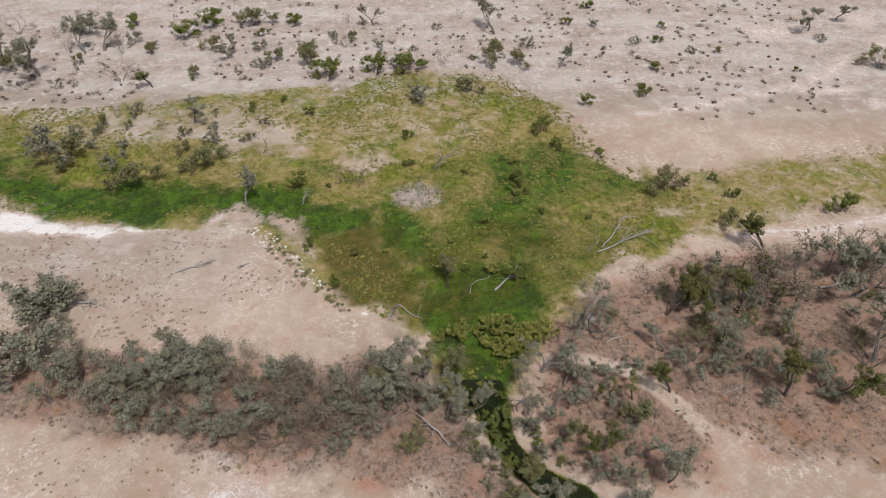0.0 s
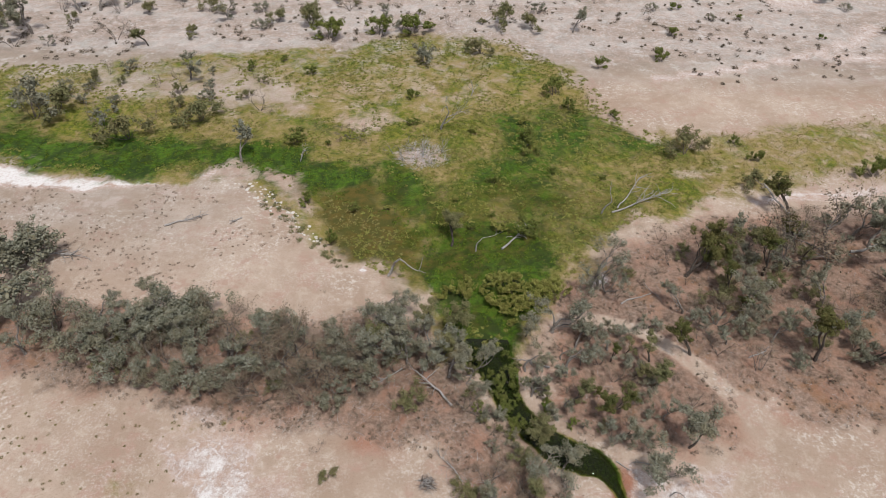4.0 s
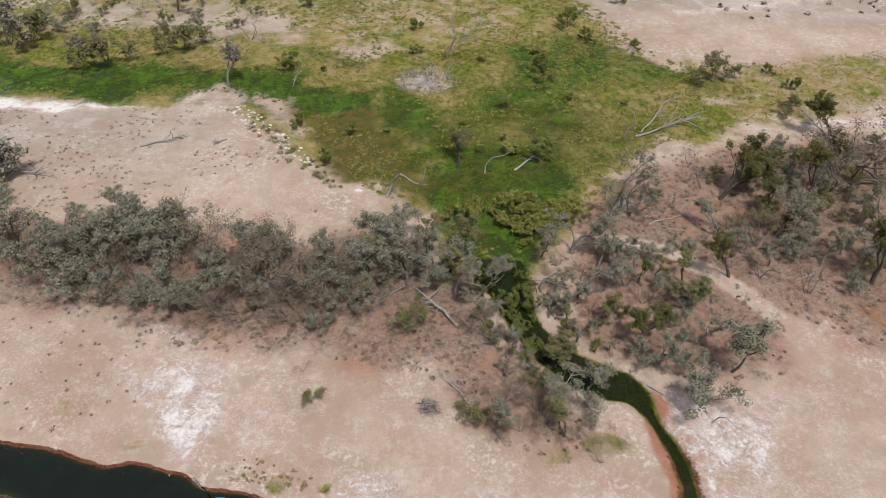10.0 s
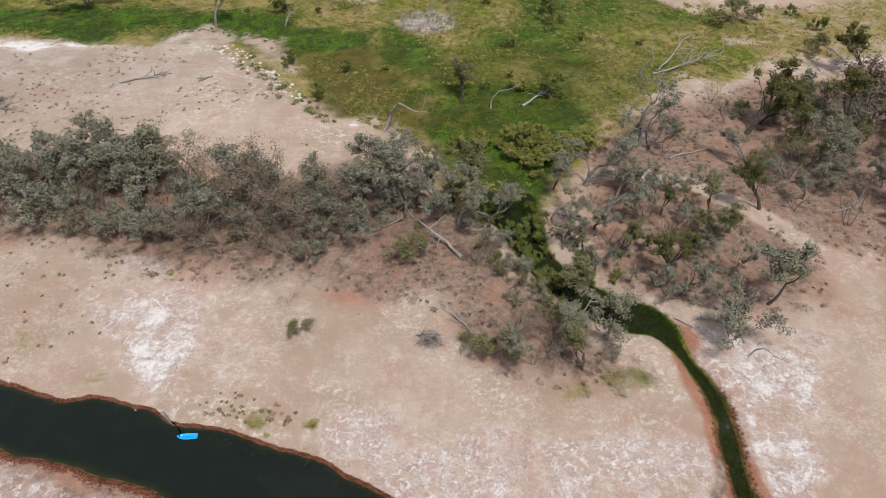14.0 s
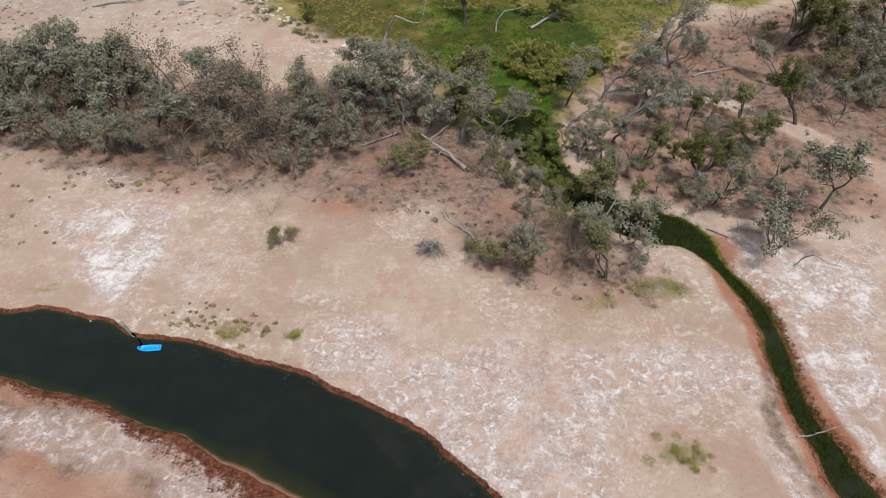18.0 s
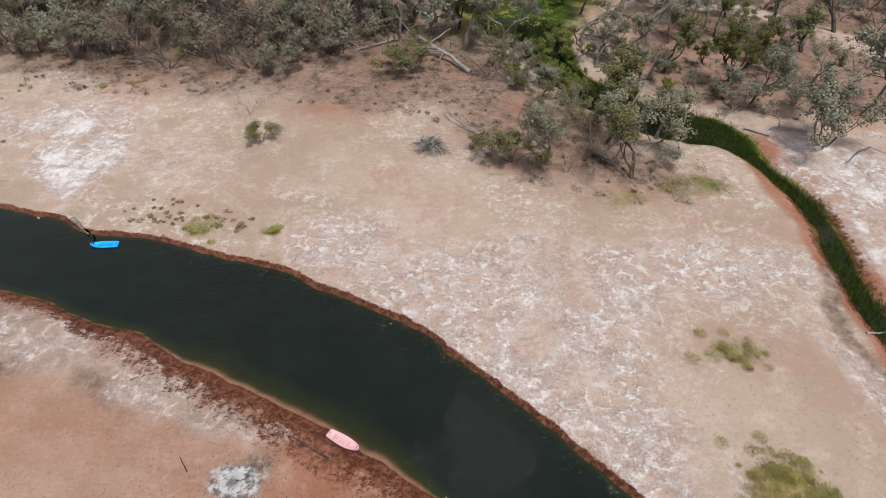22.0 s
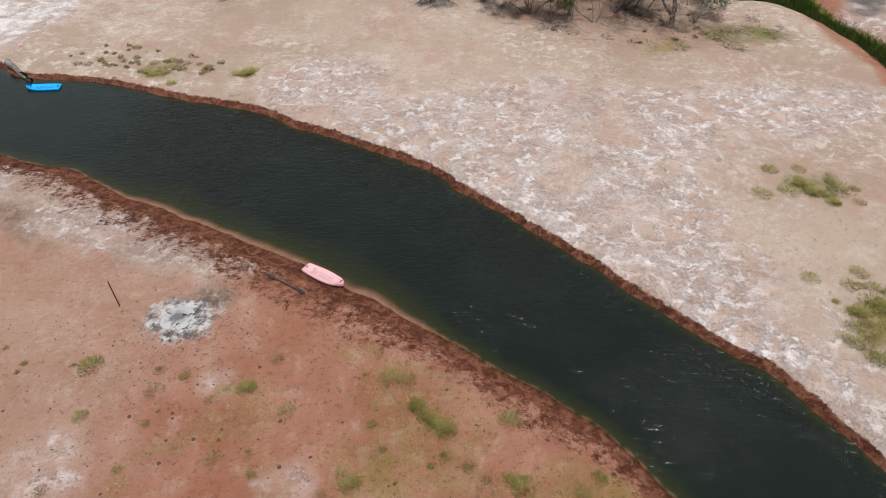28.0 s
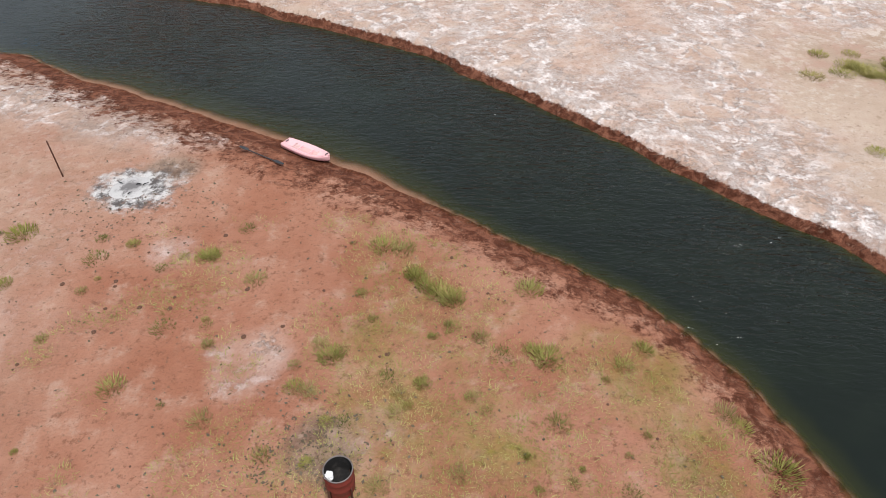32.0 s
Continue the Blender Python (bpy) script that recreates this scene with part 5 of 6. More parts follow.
SNAG = models("dead_snag", 2, 1306, 6.0, DEAD_WOOD, LEAF_GREY, "bleached leaning dead snag with broken forks", clump=0, lean=(0.35, 0.1), spread=0.8, gnarl=0.2, levels=2, forks=1, thick=0.024, trunk=0.5, group="dead trees")
for k, (x, y, h, turn) in enumerate([(-9.9, 81.9, 8.0, 20), (26.5, 99.5, 6.5, -30), (4.2, 88.5, 4.0, 80), (16.5, 46.5, 3.6, 150), (27.9, 46.2, 3.0, 10)]):
    plant(SNAG[k % 2], x, y, h, turn=turn, rng=random.Random(k))


SILVER = bark_material("silvery_dead_twigs", (0.33, 0.31, 0.30), (0.62, 0.60, 0.59), 3.0)


def dead_thicket(x, y):
    """A low stand of grey drowned twigs in the wetland."""
    rng = np.random.default_rng(57)
    n = 420
    a, r = rng.uniform(0, 6.28, n), rng.random(n) ** 0.7
    px, py = x + np.cos(a) * r * 5.2, y + np.sin(a) * r * 4.6
    v, q = blades(rng, px, py, 6, rng.uniform(0.15, 0.6, n), 0.05, np.full(n, 0.5), 1.6)
    stuff("dead_thicket", v, q, SILVER, "grey drowned dead twigs lying and standing in the wetland", "twigs")


dead_thicket(-6.7, 115.9)


def pale_rocks():
    """Pale stones strewn along the edge between sand flat and wetland."""
    rng = np.random.default_rng(58)
    p = scatter(rng, [(-37, 106), (-27, 96), (-20, 88), (-22, 87), (-30, 95), (-42, 105)], 130)
    s = rng.uniform(0.1, 0.38, len(p))
    a = np.linspace(0, 2 * np.pi, 6, endpoint=False)
    rings = []
    for w, h in ((1.0, -0.15), (0.92, 0.3), (0.45, 0.55)):
        wob = rng.uniform(0.7, 1.2, (len(p), 6)) * w * s[:, None]
        rings.append(np.stack([p[:, :1] + np.cos(a) * wob, p[:, 1:] + np.sin(a) * wob * 0.8, (height(p[:, 0], p[:, 1]) + h * s)[:, None] + 0 * wob], -1))
    v = np.stack(rings, 1).reshape(-1, 3)
    base = (np.arange(len(p)) * 18)[:, None]
    quads = [[r * 6 + i, r * 6 + (i + 1) % 6, (r + 1) * 6 + (i + 1) % 6, (r + 1) * 6 + i] for r in range(2) for i in range(6)] + [[12, 13, 14, 15], [12, 15, 16, 17]]
    q = np.concatenate([base + np.array(f)[None] for f in quads])
    stuff("pale_rocks", v, q, PALE_STONE, "small pale stones at the wetland edge", "stones")


PALE_STONE = plain_material("pale_limestone", (0.58, 0.53, 0.48), 0.9, 0, (0.35, 0.29, 0.23), 0.5, 3)
pale_rocks()


def brush_pile(x, y):
    rng = np.random.default_rng(31)
    root = empty_at("brush_pile", Matrix.Translation((x, y, float(height(x, y)))), "heap of grey dead sticks on the sand flat", "brush pile")
    made = []
    for k in range(6):
        u = np.linspace(0, 1, 6)
        pts = np.stack([(u - 0.5) * 1.7, np.cumsum(rng.normal(0, 0.05, 6)), np.cumsum(rng.normal(0, 0.04, 6))], 1)
        v, q = tube(pts, 0.035 * (1 - 0.65 * u), 5)
        made.append(smooth_shade(raw_mesh("stick", v, q, DEAD_WOOD if k % 2 else TWIGS)))
    for k in range(120):
        a, r = rng.uniform(0, 2 * np.pi), 0.85 * math.sqrt(rng.random())
        ob = part("stick", made[k % 6], None, root)
        lift = 0.12 + 0.75 * max(0.0, 1 - (r / 0.95) ** 2) * rng.random()
        s = rng.uniform(0.5, 1.1)
        tilt = rng.uniform(0.05, 0.75)
        ob.matrix_basis = (Matrix.Translation((r * math.cos(a), r * math.sin(a), lift)) @ Matrix.Rotation(a + rng.normal(0, 0.7), 4, "Z")
                           @ Matrix.Rotation(tilt, 4, "Y") @ Matrix.Scale(s, 4))
        low = min((ob.matrix_basis @ v.co).z for v in made[k % 6].vertices)
        if low < -0.03:
            ob.matrix_basis = Matrix.Translation((0, 0, -0.03 - low)) @ ob.matrix_basis


brush_pile(-1.15, 46.2)

# ---- the boats ----
# _DEEP plastics: a darker tone than the hull with blotchy stains, for the cockpit wells
PINK = plain_material("faded_pink_plastic", (0.72, 0.40, 0.42), 0.45, 0, (0.62, 0.48, 0.46), 0.6, 5)
PINK_DEEP = plain_material("darker_stained_pink_plastic", (0.58, 0.36, 0.35), 0.6, 0, (0.40, 0.30, 0.27), 0.7, 7)
BLUE = plain_material("bright_blue_plastic", (0.008, 0.36, 0.80), 0.4, 0, (0.03, 0.42, 0.75), 0.4, 5)
BLUE_DEEP = plain_material("darker_stained_blue_plastic", (0.008, 0.28, 0.66), 0.35, 0, (0.02, 0.2, 0.45), 0.5, 6)
BLACK = plain_material("black_plastic", (0.032, 0.033, 0.036), 0.5, 0, (0.14, 0.115, 0.10), 0.6, 8)


def loft(rings, closed_ends=True):
    """A skin over rings that all have the same number of places."""
    bm = bmesh.new()
    vs = [[bm.verts.new(p) for p in ring] for ring in rings]
    k = len(vs[0])
    for a, b in zip(vs, vs[1:]):
        for i in range(k):
            bm.faces.new((a[i], a[(i + 1) % k], b[(i + 1) % k], b[i]))
    if closed_ends:
        bm.faces.new(vs[0][::-1])
        bm.faces.new(vs[-1])
    bmesh.ops.recalc_face_normals(bm, faces=bm.faces)
    for f in bm.faces:
        f.smooth = True
    return bm


def boat_width(u, wide, stern):
    bow = (1 - max(0.0, (u - 0.45) / 0.55) ** 2.4) ** 0.62 if u < 1 else 0.0
    aft = stern + (1 - stern) * min(1.0, u / 0.4) ** 0.55
    return max(wide * bow * aft, 0.03)


def kayak(name, label, long, wide, tall, m, skin, inner, stern, colour):
    """A small sit-on-top kayak: hull with rolled gunwale and dished deck, cockpit, seat ridge, handles."""
    root = empty_at(name, m, label, "kayak", "kayaks")
    rings, n = [], 24
    for i in range(n + 1):
        u = i / n
        w = boat_width(u, wide, stern) / 2
        lift = 0.10 * tall / 0.25 * (max(0.0, u - 0.6) / 0.4) ** 2
        dish = 0.45 * tall * min(1, w / (wide * 0.42)) * (1 if 0.12 < u < 0.88 else 0.25)
        ring = []
        for yy, zz in ((-0.55, 0.02), (-0.9, 0.3), (-1.0, 0.72), (-0.97, 0.95), (-0.86, 1.0), (-0.72, 0.93)):
            ring.append((u * long - long / 2, yy * w, lift + zz * tall))
        ring.append((u * long - long / 2, -0.4 * w, lift + tall - dish * 0.8))
        ring.append((u * long - long / 2, 0.0, lift + tall - dish))
        ring += [(a, -b, c) for a, b, c in ring[-2::-1]]
        ring.append((u * long - long / 2, 0.0, lift))
        rings.append(ring)
    bm = loft(rings)
    bmesh.ops.bevel(bm, geom=[e for e in bm.edges if e.calc_face_angle(0) > 0.9], offset=0.012, segments=2, affect="EDGES")
    hull = part("hull", bm, skin, root)
    rings = []
    for i in range(11):
        u = 0.2 + 0.52 * i / 10
        w = boat_width(u, wide, stern) / 2 * (0.62 if 0 < i < 10 else 0.4)
        z = tall * (0.60 if 0 < i < 10 else 0.62)
        x = u * long - long / 2
        rings.append([(x, -w, z + 0.035), (x, -w * 0.8, z + 0.012), (x, 0, z), (x, w * 0.8, z + 0.012), (x, w, z + 0.035), (x, w * 0.7, z - 0.03), (x, -w * 0.7, z - 0.03)])
    part("cockpit", loft(rings), inner, root, "shallow worn %s cockpit well" % colour)
    for u in (0.36, 0.60):
        bm = bmesh.new()
        bmesh.ops.create_cube(bm, size=1)
        bmesh.ops.scale(bm, vec=(0.09, wide * 0.5, 0.07), verts=bm.verts)
        bmesh.ops.bevel(bm, geom=bm.edges[:], offset=0.025, segments=2, affect="EDGES")
        ob = part("seat_ridge", bm, skin, root)
        ob.location = (u * long - long / 2, 0, tall * 0.66)
    for u in (0.06, 0.94):
        pts = [(-0.0, -0.06, 0), (0.0, -0.05, 0.035), (0, 0.05, 0.035), (0, 0.06, 0)]
        v, q = tube(pts, [0.012] * 4, 6)
        ob = part("handle", smooth_shade(raw_mesh("handle", v, q, BLACK)), None, root, "black carry handle")
        ob.location = (u * long - long / 2, 0, tall * 0.9 + (0.08 * tall / 0.25 if u > 0.5 else 0))
    return root


kayak("pink_kayak", "small faded pink plastic kayak on the muddy bank", 1.72, 0.58, 0.21, Matrix.Translation((-3.52, 22.52, -0.27)) @ Matrix.Rotation(radians(-27), 4, "Z") @ Matrix.Rotation(radians(-4), 4, "X") @ Matrix.Rotation(radians(1.5), 4, "Y"), PINK, PINK_DEEP, 0.72, "pink")
kayak("blue_kayak", "small bright blue plastic kayak floating by the bank", 1.66, 0.58, 0.21, Matrix.Translation((-20.25, 35.12, -0.40)) @ Matrix.Rotation(radians(187), 4, "Z"), BLUE, BLUE_DEEP, 0.8, "blue")


def paddle():
    x, y = -4.7, 21.85
    root = empty_at("kayak_paddle", Matrix.Translation((x, y, float(height(x, y)) + 0.06)) @ Matrix.Rotation(radians(-27), 4, "Z") @ Matrix.Rotation(radians(2), 4, "Y"), "black double-bladed kayak paddle lying on mud", "paddle")
    v, q = tube([(-0.55, 0, 0), (0, 0, 0), (0.55, 0, 0)], [0.018] * 3, 8)
    part("shaft", smooth_shade(raw_mesh("shaft", v, q, BLACK)), None, root)
    for s in (-1, 1):
        rings = []
        for i in range(9):
            u = i / 8
            w = 0.055 * (math.sin(math.pi * (0.08 + 0.84 * u) ** 0.8) ** 0.6) + 0.006
            xx = s * (0.50 + 0.34 * u)
            rings.append([(xx, -w, 0.012), (xx, 0, 0.0), (xx, w, 0.012), (xx, w, 0.022), (xx, 0, 0.014), (xx, -w, 0.022)])
        part("blade", loft(rings), BLACK, root)


paddle()

# ---- picket, drum ----
RUST = plain_material("rusty_steel", (0.10, 0.045, 0.03), 0.75, 0.3, (0.05, 0.03, 0.025), 0.6, 8)
RED_PAINT = plain_material("faded_red_paint_on_rusty_steel", (0.155, 0.028, 0.02), 0.6, 0.1, (0.09, 0.04, 0.028), 0.85, 5)
SOOT = plain_material("sooty_steel", (0.012, 0.011, 0.011), 0.9, 0.0, (0.05, 0.045, 0.042), 0.5, 5)
BARE_STEEL = plain_material("weathered_bare_steel", (0.17, 0.15, 0.145), 0.6, 0.4, (0.10, 0.05, 0.03), 0.6, 9)
PAPER = plain_material("white_crumpled_paper", (0.72, 0.71, 0.72), 0.8, 0, (0.5, 0.48, 0.47), 0.4, 20)


def star_picket(x, y, tall):
    root = empty_at("star_picket", Matrix.Translation((x, y, float(height(x, y)) - 0.1)), "rusty steel star picket standing in red soil", "post")
    star = []
    for k in range(3):
        a = k * 2 * math.pi / 3
        for da, r in ((-0.2, 0.021), (0.2, 0.021), (math.pi / 3, 0.006)):
            star.append((a + da, r))
    rings = [[(r * math.cos(a), r * math.sin(a), z) for a, r in star] for z in np.linspace(0, tall + 0.1, 6)]
    bm = loft(rings)
    part("post", bm, RUST, root)


star_picket(-10.05, 20.5, 1.2)


def drum(x, y):
    """An open steel drum used as a fire bin, on four short legs."""
    z0, r, tall, wall = 0.52, 0.245, 0.56, 0.006
    root = empty_at("fire_drum", Matrix.Translation((x, y, float(height(x, y)))), "rusty red open steel drum on short legs", "drum")
    def ring(rad, z, k=40):
        return [(rad * math.cos(2 * math.pi * i / k), rad * math.sin(2 * math.pi * i / k), z) for i in range(k)]
    outer = [ring(r, z0), ring(r, z0 + 0.18), ring(r + 0.011, z0 + 0.20), ring(r, z0 + 0.22), ring(r, z0 + 0.39), ring(r + 0.011, z0 + 0.41), ring(r, z0 + 0.43), ring(r, z0 + tall)]
    part("shell", loft(outer, False), RED_PAINT, root)
    part("lining", loft([ring(r - wall, z0 + tall - 0.005), ring(r - wall, z0 + 0.2), ring(r * 0.9, z0 + 0.17), ring(0.01, z0 + 0.15)], False), SOOT, root, "soot-black inside of the drum")
    part("base", loft([ring(r - 0.004, z0 + 0.015), ring(r - 0.004, z0 + 0.03)]), RUST, root)
    a = np.linspace(0, 2 * np.pi, 41)
    v, q = tube(np.stack([r * np.cos(a), r * np.sin(a), np.full(41, z0 + tall)], 1), [0.013] * 41, 8)
    part("rim", smooth_shade(raw_mesh("rim", v, q, BARE_STEEL)), None, root, "bare grey rolled rim")
    for k in range(4):
        t = math.pi / 4 + k * math.pi / 2
        bm = bmesh.new()
        for sx, sy in ((0.05, 0.006), (0.006, 0.05)):
            made = bmesh.ops.create_cube(bm, size=1)["verts"]
            bmesh.ops.scale(bm, vec=(sx, sy, 0.78), verts=made)
            bmesh.ops.translate(bm, vec=(sx / 2, sy / 2, 0.34), verts=made)
        leg = part("leg", bm, RUST, root)
        leg.matrix_basis = Matrix.Rotation(t, 4, "Z") @ Matrix.Translation((r + 0.002, 0, 0)) @ Matrix.Rotation(radians(-135), 4, "Z") @ Matrix.Translation((-0.05, -0.05, 0))
    rng = np.random.default_rng(3)
    bm = bmesh.new()
    bmesh.ops.create_icosphere(bm, subdivisions=3, radius=0.075)
    for v in bm.verts:
        v.co *= 1 + 0.45 * noise.noise(v.co * 19) + 0.2 * noise.noise(v.co * 45)
        v.co.z *= 0.75
    ob = part("paper", bm, PAPER, root, "crumpled white paper in the drum")
    ob.location = (-0.13, -0.10, z0 + 0.50)
    return root


drum(-0.47, 11.38)


# ---- ash heap ----
def ash_heap(x, y):
    root = empty_at("ash_heap", Matrix.Translation((x, y, float(height(x, y)))), "burnt-out campfire of white and grey ash", "ash heap")
    n = Nodes("campfire_ash")
    here = n.add("TexCoord", 3)
    patch = n.add("TexNoise", Scale=3.4, Detail=9.0, Roughness=0.78, Distortion=0.2, Vector=here)
    out = n.add("VectorMath", 1, [("operation", "LENGTH")], i0=here)
    col = n.mix(n.step(n.math("MULTIPLY_ADD", patch, 1.3, out), 0.80, 1.02), (0.15, 0.14, 0.14), (0.44, 0.425, 0.42))
    col = n.mix(n.math("MULTIPLY", n.step(patch, 0.52, 0.64), 0.6), col, (0.12, 0.11, 0.105))
    ASH = n.done(n.surface(col, 0.95, n.bump(patch, 0.8, 0.05)))
    rng = np.random.default_rng(5)
    bm = bmesh.new()
    k, rows = 30, 9
    made = []
    for i in range(rows + 1):
        u = i / rows
        ring = []
        for j in range(k):
            a = 2 * math.pi * j / k
            r = 0.52 * u * (1 + 0.28 * noise.noise(Vector((math.cos(a) * 1.3, math.sin(a) * 1.3, 0.4))) + 0.14 * noise.noise(Vector((math.cos(a) * 4, math.sin(a) * 4, 2))))
            ring.append(bm.verts.new((r * 1.1 * math.cos(a), r * math.sin(a), 0.09 * (1 - u * u) - 0.012 + 0.03 * noise.noise(Vector((r * math.cos(a) * 5, r * math.sin(a) * 5, 0))) * (1 - u))))
        made.append(ring)
    for a, b in zip(made, made[1:]):
        for j in range(k):
            bm.faces.new((a[j], a[(j + 1) % k], b[(j + 1) % k], b[j]))
    bmesh.ops.remove_doubles(bm, verts=bm.verts, dist=0.001)
    for f in bm.faces:
        f.smooth = True
    part("ash", bm, ASH, root)
    for i in range(4):
        a, r = rng.uniform(0, 6.28), rng.uniform(0.1, 0.4)
        l = rng.uniform(0.08, 0.2)
        v, q = tube([(-l / 2, 0, 0), (0, 0.02, 0.01), (l / 2, 0, 0)], [0.012, 0.015, 0.008], 6)
        ob = part("charred_stick", smooth_shade(raw_mesh("charred_stick", v, q, SOOT)), None, root)
        ob.matrix_basis = Matrix.Translation((r * math.cos(a), r * math.sin(a), 0.03 + 0.08 * max(0, 1 - (r / 0.7) ** 2))) @ Matrix.Rotation(rng.uniform(0, 3.1), 4, "Z")


ash_heap(-7.9, 20.1)


# ---- grass tufts and droppings near the camp ----
def tuft_models():
    made = []
    for k, (mat, n, tall) in enumerate(((TUFT, 420, 0.13), (TUFT, 300, 0.10), (STRAW, 280, 0.10), (LEAF_FRESH, 200, 0.07))):
        rng = np.random.default_rng(60 + k)
        a, r = rng.uniform(0, 2 * np.pi, n), 0.20 * rng.random(n) ** 0.75
        h, lean = tall * rng.uniform(0.45, 1.1, n), rng.uniform(0.2, 0.9, n)
        b = rng.uniform(0, 2 * np.pi, n)
        x, y = r * np.cos(a), r * np.sin(a)
        sx, sy = 0.006 * np.cos(b), 0.006 * np.sin(b)
        tx, ty = x + np.cos(a) * h * lean, y + np.sin(a) * h * lean
        v = np.stack([np.stack([x - sx, y - sy, 0 * x - 0.02], 1), np.stack([x + sx, y + sy, 0 * x - 0.02], 1),
                      np.stack([tx + sx * 0.3, ty + sy * 0.3, h], 1), np.stack([tx - sx * 0.3, ty - sy * 0.3, h], 1)], 1).reshape(-1, 3)
        root = empty_at("grass_tuft", Matrix.Identity(4), ("green grass tuft on red soil", "small green grass tuft on red soil", "dry straw coloured grass tuft", "low green herb on red soil")[k], "grass tuft", "grass tufts")
        part("foliage", raw_mesh("tuft_foliage", v, np.arange(len(v)).reshape(-1, 4), mat), None, root)
        made.append((root, tall))
    return made


TUFTS = tuft_models()
spots = [(0.9, 16.6, 0), (0.3, 17.1, 0), (1.2, 16.4, 0), (0.6, 16.8, 0), (-4.9, 17.5, 0), (-6.9, 17.8, 1), (3.3, 14.8, 0), (3.0, 15.0, 0), (4.9, 14.7, 1), (-1.3, 14.6, 0), (-5.6, 13.5, 1), (5.4, 15.2, 1),
         (3.0, 16.8, 1), (-0.6, 18.1, 1), (-0.1, 18.0, 2), (6.8, 13.7, 2), (7.0, 13.4, 1), (7.5, 12.5, 1), (-1.6, 14.9, 2), (1.9, 15.3, 2), (-7.6, 17.2, 3), (-5.9, 17.0, 3), (-9.4, 16.2, 1), (-9.9, 18.0, 1)]
pick = random.Random(8)
for x, y, k in spots:
    plant(TUFTS[k], x, y, TUFTS[k][1] * pick.uniform(0.8, 1.35), wide=pick.uniform(0.9, 1.6), rng=pick)
rng = np.random.default_rng(17)
for x, y in scatter(rng, [(-12, 9), (-13, 19), (-2, 18.5), (3, 16.5), (7, 12), (8, 8)], 95):
    k = pick.choice((0, 1, 2, 2, 3) if x > -4 else (1, 3, 3, 2))
    plant(TUFTS[k], x, y, TUFTS[k][1] * pick.uniform(0.4, 1.0), wide=pick.uniform(0.6, 1.5), rng=pick)
for x, y, s, n in ((16.3, 21.5, 0.8, 26), (15.6, 22.5, 0.6, 14), (17.4, 20.6, 0.7, 30), (16.8, 19.7, 0.5, 16), (14.5, 20.7, 0.22, 5), (15.1, 19.8, 0.25, 5), (15.6, 28.9, 0.7, 16), (15.3, 28.2, 1.0, 8), (-15.0, 36.5, 1.1, 14), (-10.1, 36.7, 0.22, 12), (-28, 53.8, 1.0, 6), (14.6, 22.0, 0.6, 5)):
    for i in range(n):
        k = pick.choice((0, 1, 2, 2))
        plant(TUFTS[k], x + pick.gauss(0, s * 1.2), y + pick.gauss(0, s * 0.75), TUFTS[k][1] * pick.uniform(0.35, 1.0), wide=pick.uniform(1.2, 3.0), rng=pick)

DUNG = plain_material("dry_dung", (0.10, 0.05, 0.033), 0.95, 0, (0.17, 0.095, 0.065), 0.7, 14)


def dung_models():
    made = []
    for k in range(3):
        bm = bmesh.new()
        bmesh.ops.create_icosphere(bm, subdivisions=2, radius=0.06)
        for v in bm.verts:
            v.co *= 1 + 0.5 * noise.noise(v.co * 16 + Vector((k * 7, 0, 0)))
            v.co.z = max(v.co.z * 0.55, -0.012)
        me = bpy.data.meshes.new("dung_pat")
        bm.to_mesh(me)
        bm.free()
        me.materials.append(DUNG)
        made.append(me)
    return made


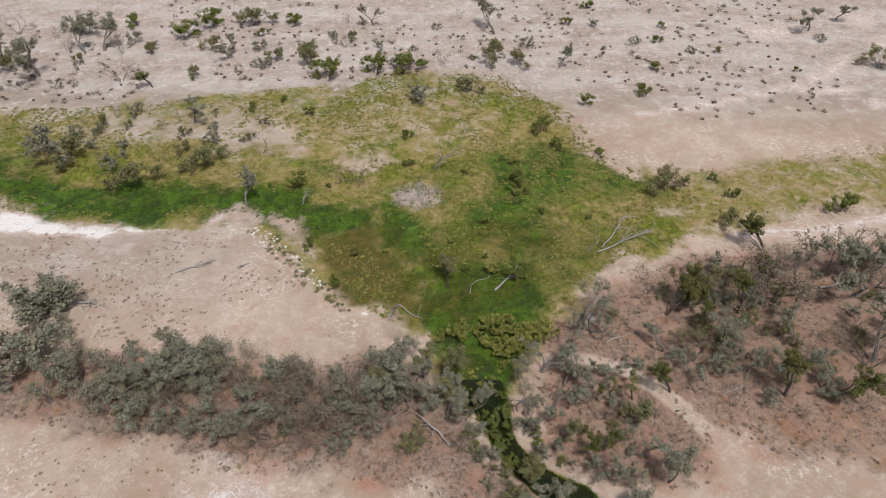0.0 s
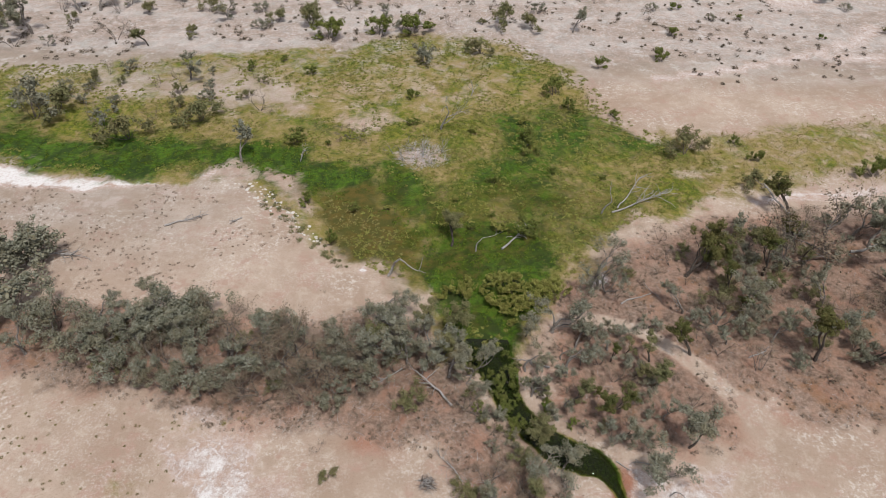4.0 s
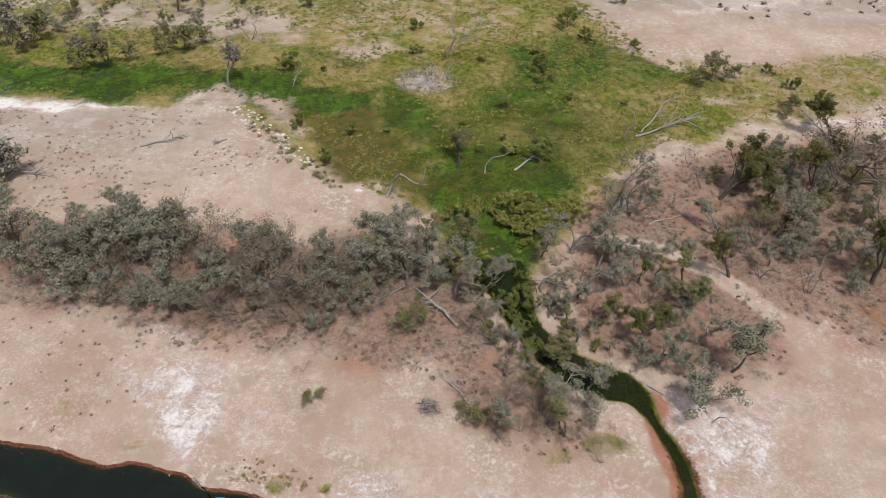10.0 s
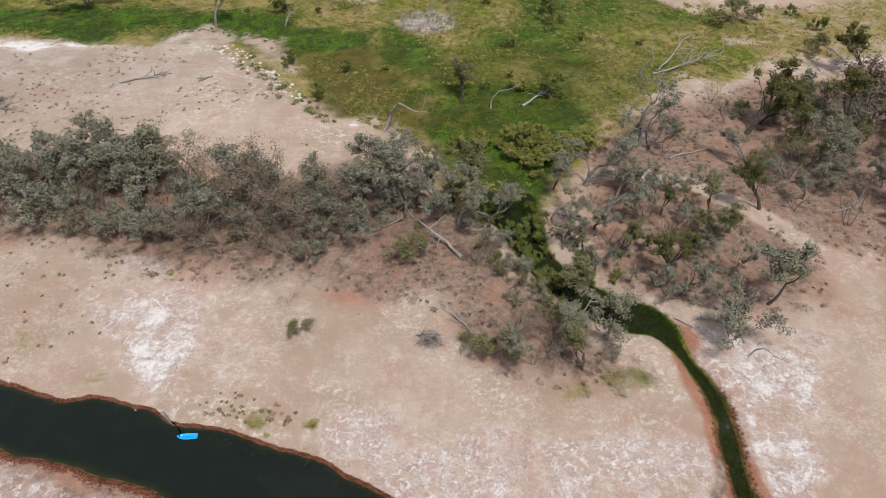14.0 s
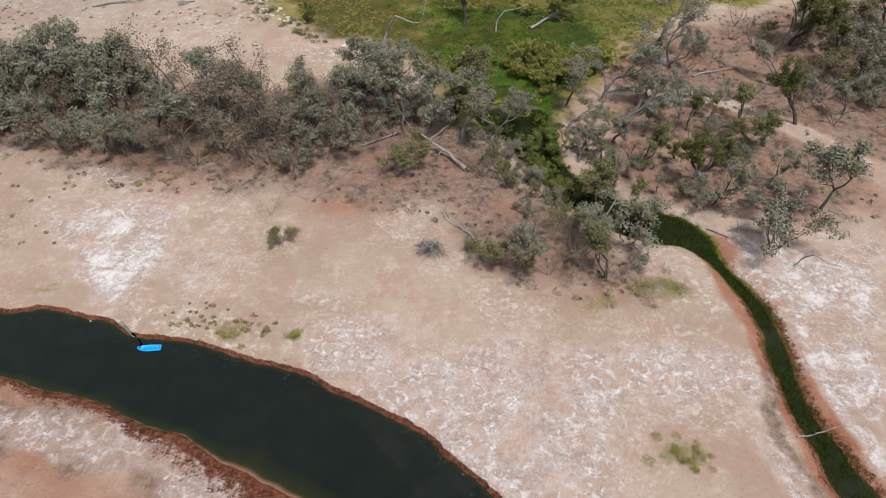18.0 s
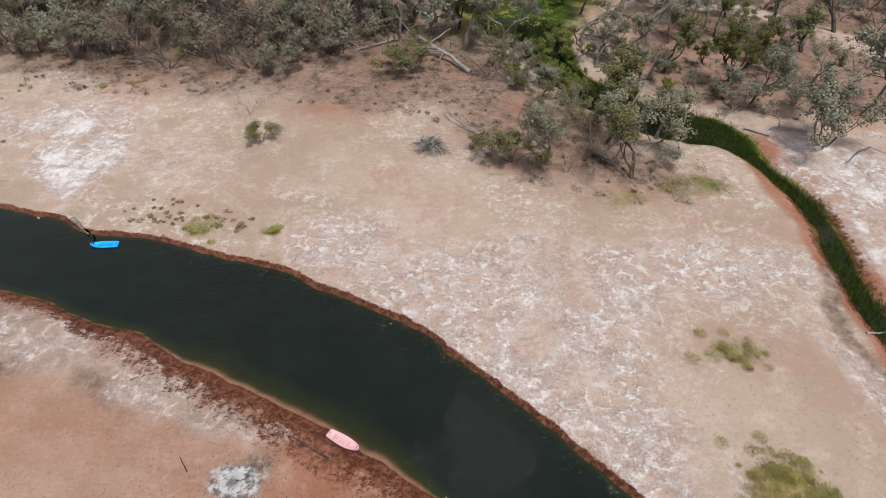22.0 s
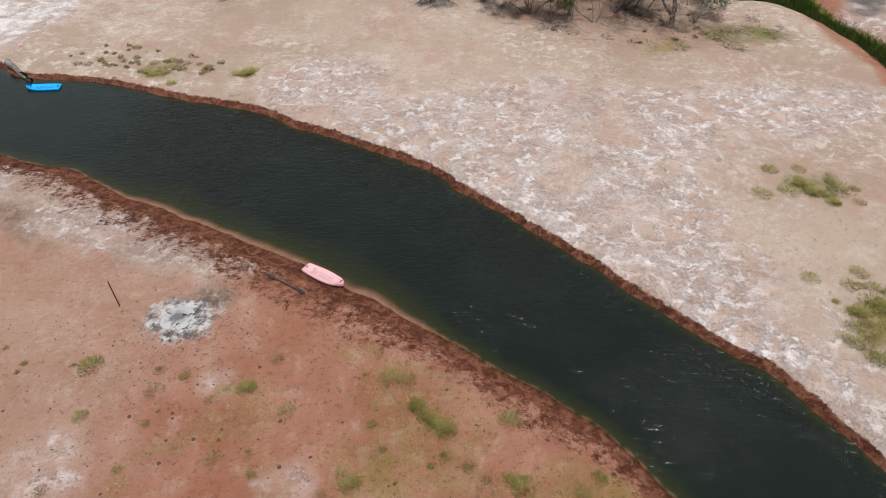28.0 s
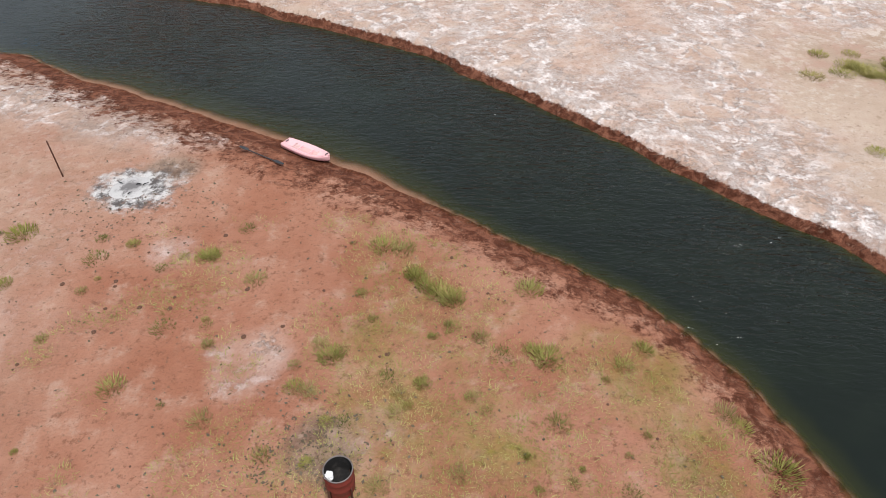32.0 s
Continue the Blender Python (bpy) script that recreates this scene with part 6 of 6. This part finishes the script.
PATS = dung_models()
listed = [(-3.6, 16.4), (-6.6, 14.9), (-3.3, 15.0), (-5.9, 15.7), (-0.1, 14.7), (-8.0, 16.3), (-5.2, 15.7), (-6.8, 16.5), (-4.7, 18.3)]
for k, (x, y) in enumerate(listed + [tuple(p) for p in scatter(rng, [(-14, 10), (-15, 20), (-4, 20), (2, 18), (6, 13), (4, 8)], 60)]):
    ob = tagged(new("dung_pat", PATS[k % 3]), "dry dark brown dung pat on red soil", "dung", "dung pats")
    s = pick.uniform(0.25, 0.8) if k >= len(listed) else 0.95
    ob.matrix_basis = Matrix.Translation((x, y, float(height(x, y)) + 0.008)) @ Matrix.Rotation(pick.uniform(0, 6.2), 4, "Z") @ Matrix.Scale(s, 4)


# models that no place used
for made in (FINE, PLAIN):
    for kinds_made in made.values():
        for root, own in kinds_made:
            if root.name not in PLACED:
                PLACED[root.name] = True
                for child in list(root.children):
                    bpy.data.objects.remove(child)
                bpy.data.objects.remove(root)


def crumbs():
    """Dark scraps of bark and leaf on the red soil, thickest beside the drum and the old fire."""
    rng = np.random.default_rng(91)
    p = np.vstack([np.column_stack([rng.normal(-1.5, 0.75, 420), rng.normal(12.2, 0.7, 420)]), np.column_stack([rng.normal(-7.2, 1.3, 260), rng.normal(19.3, 0.9, 260)]),
                   scatter(rng, [(-14, 9), (-15, 20), (-4, 20), (2, 18), (7, 12), (8, 8)], 900)])
    p = p[water_depth(p[:, 0], p[:, 1])[0] < -0.5]
    n = len(p)
    at = np.column_stack([p, height(p[:, 0], p[:, 1]) + 0.018])
    a, s = rng.uniform(0, 6.28, n), rng.uniform(0.012, 0.05, n)
    u = np.column_stack([np.cos(a), np.sin(a), rng.normal(0, 0.2, n)]) * s[:, None]
    w = np.column_stack([-np.sin(a), np.cos(a), rng.normal(0, 0.3, n)]) * (s * rng.uniform(0.3, 0.8, n))[:, None]
    v = np.stack([at - u, at + w * 0.9, at + u, at - w], 1).reshape(-1, 3)
    stuff("leaf_crumbs", v, np.arange(4 * n).reshape(-1, 4), SCRUB, "dark scraps of bark and leaf on red soil", "litter")


crumbs()
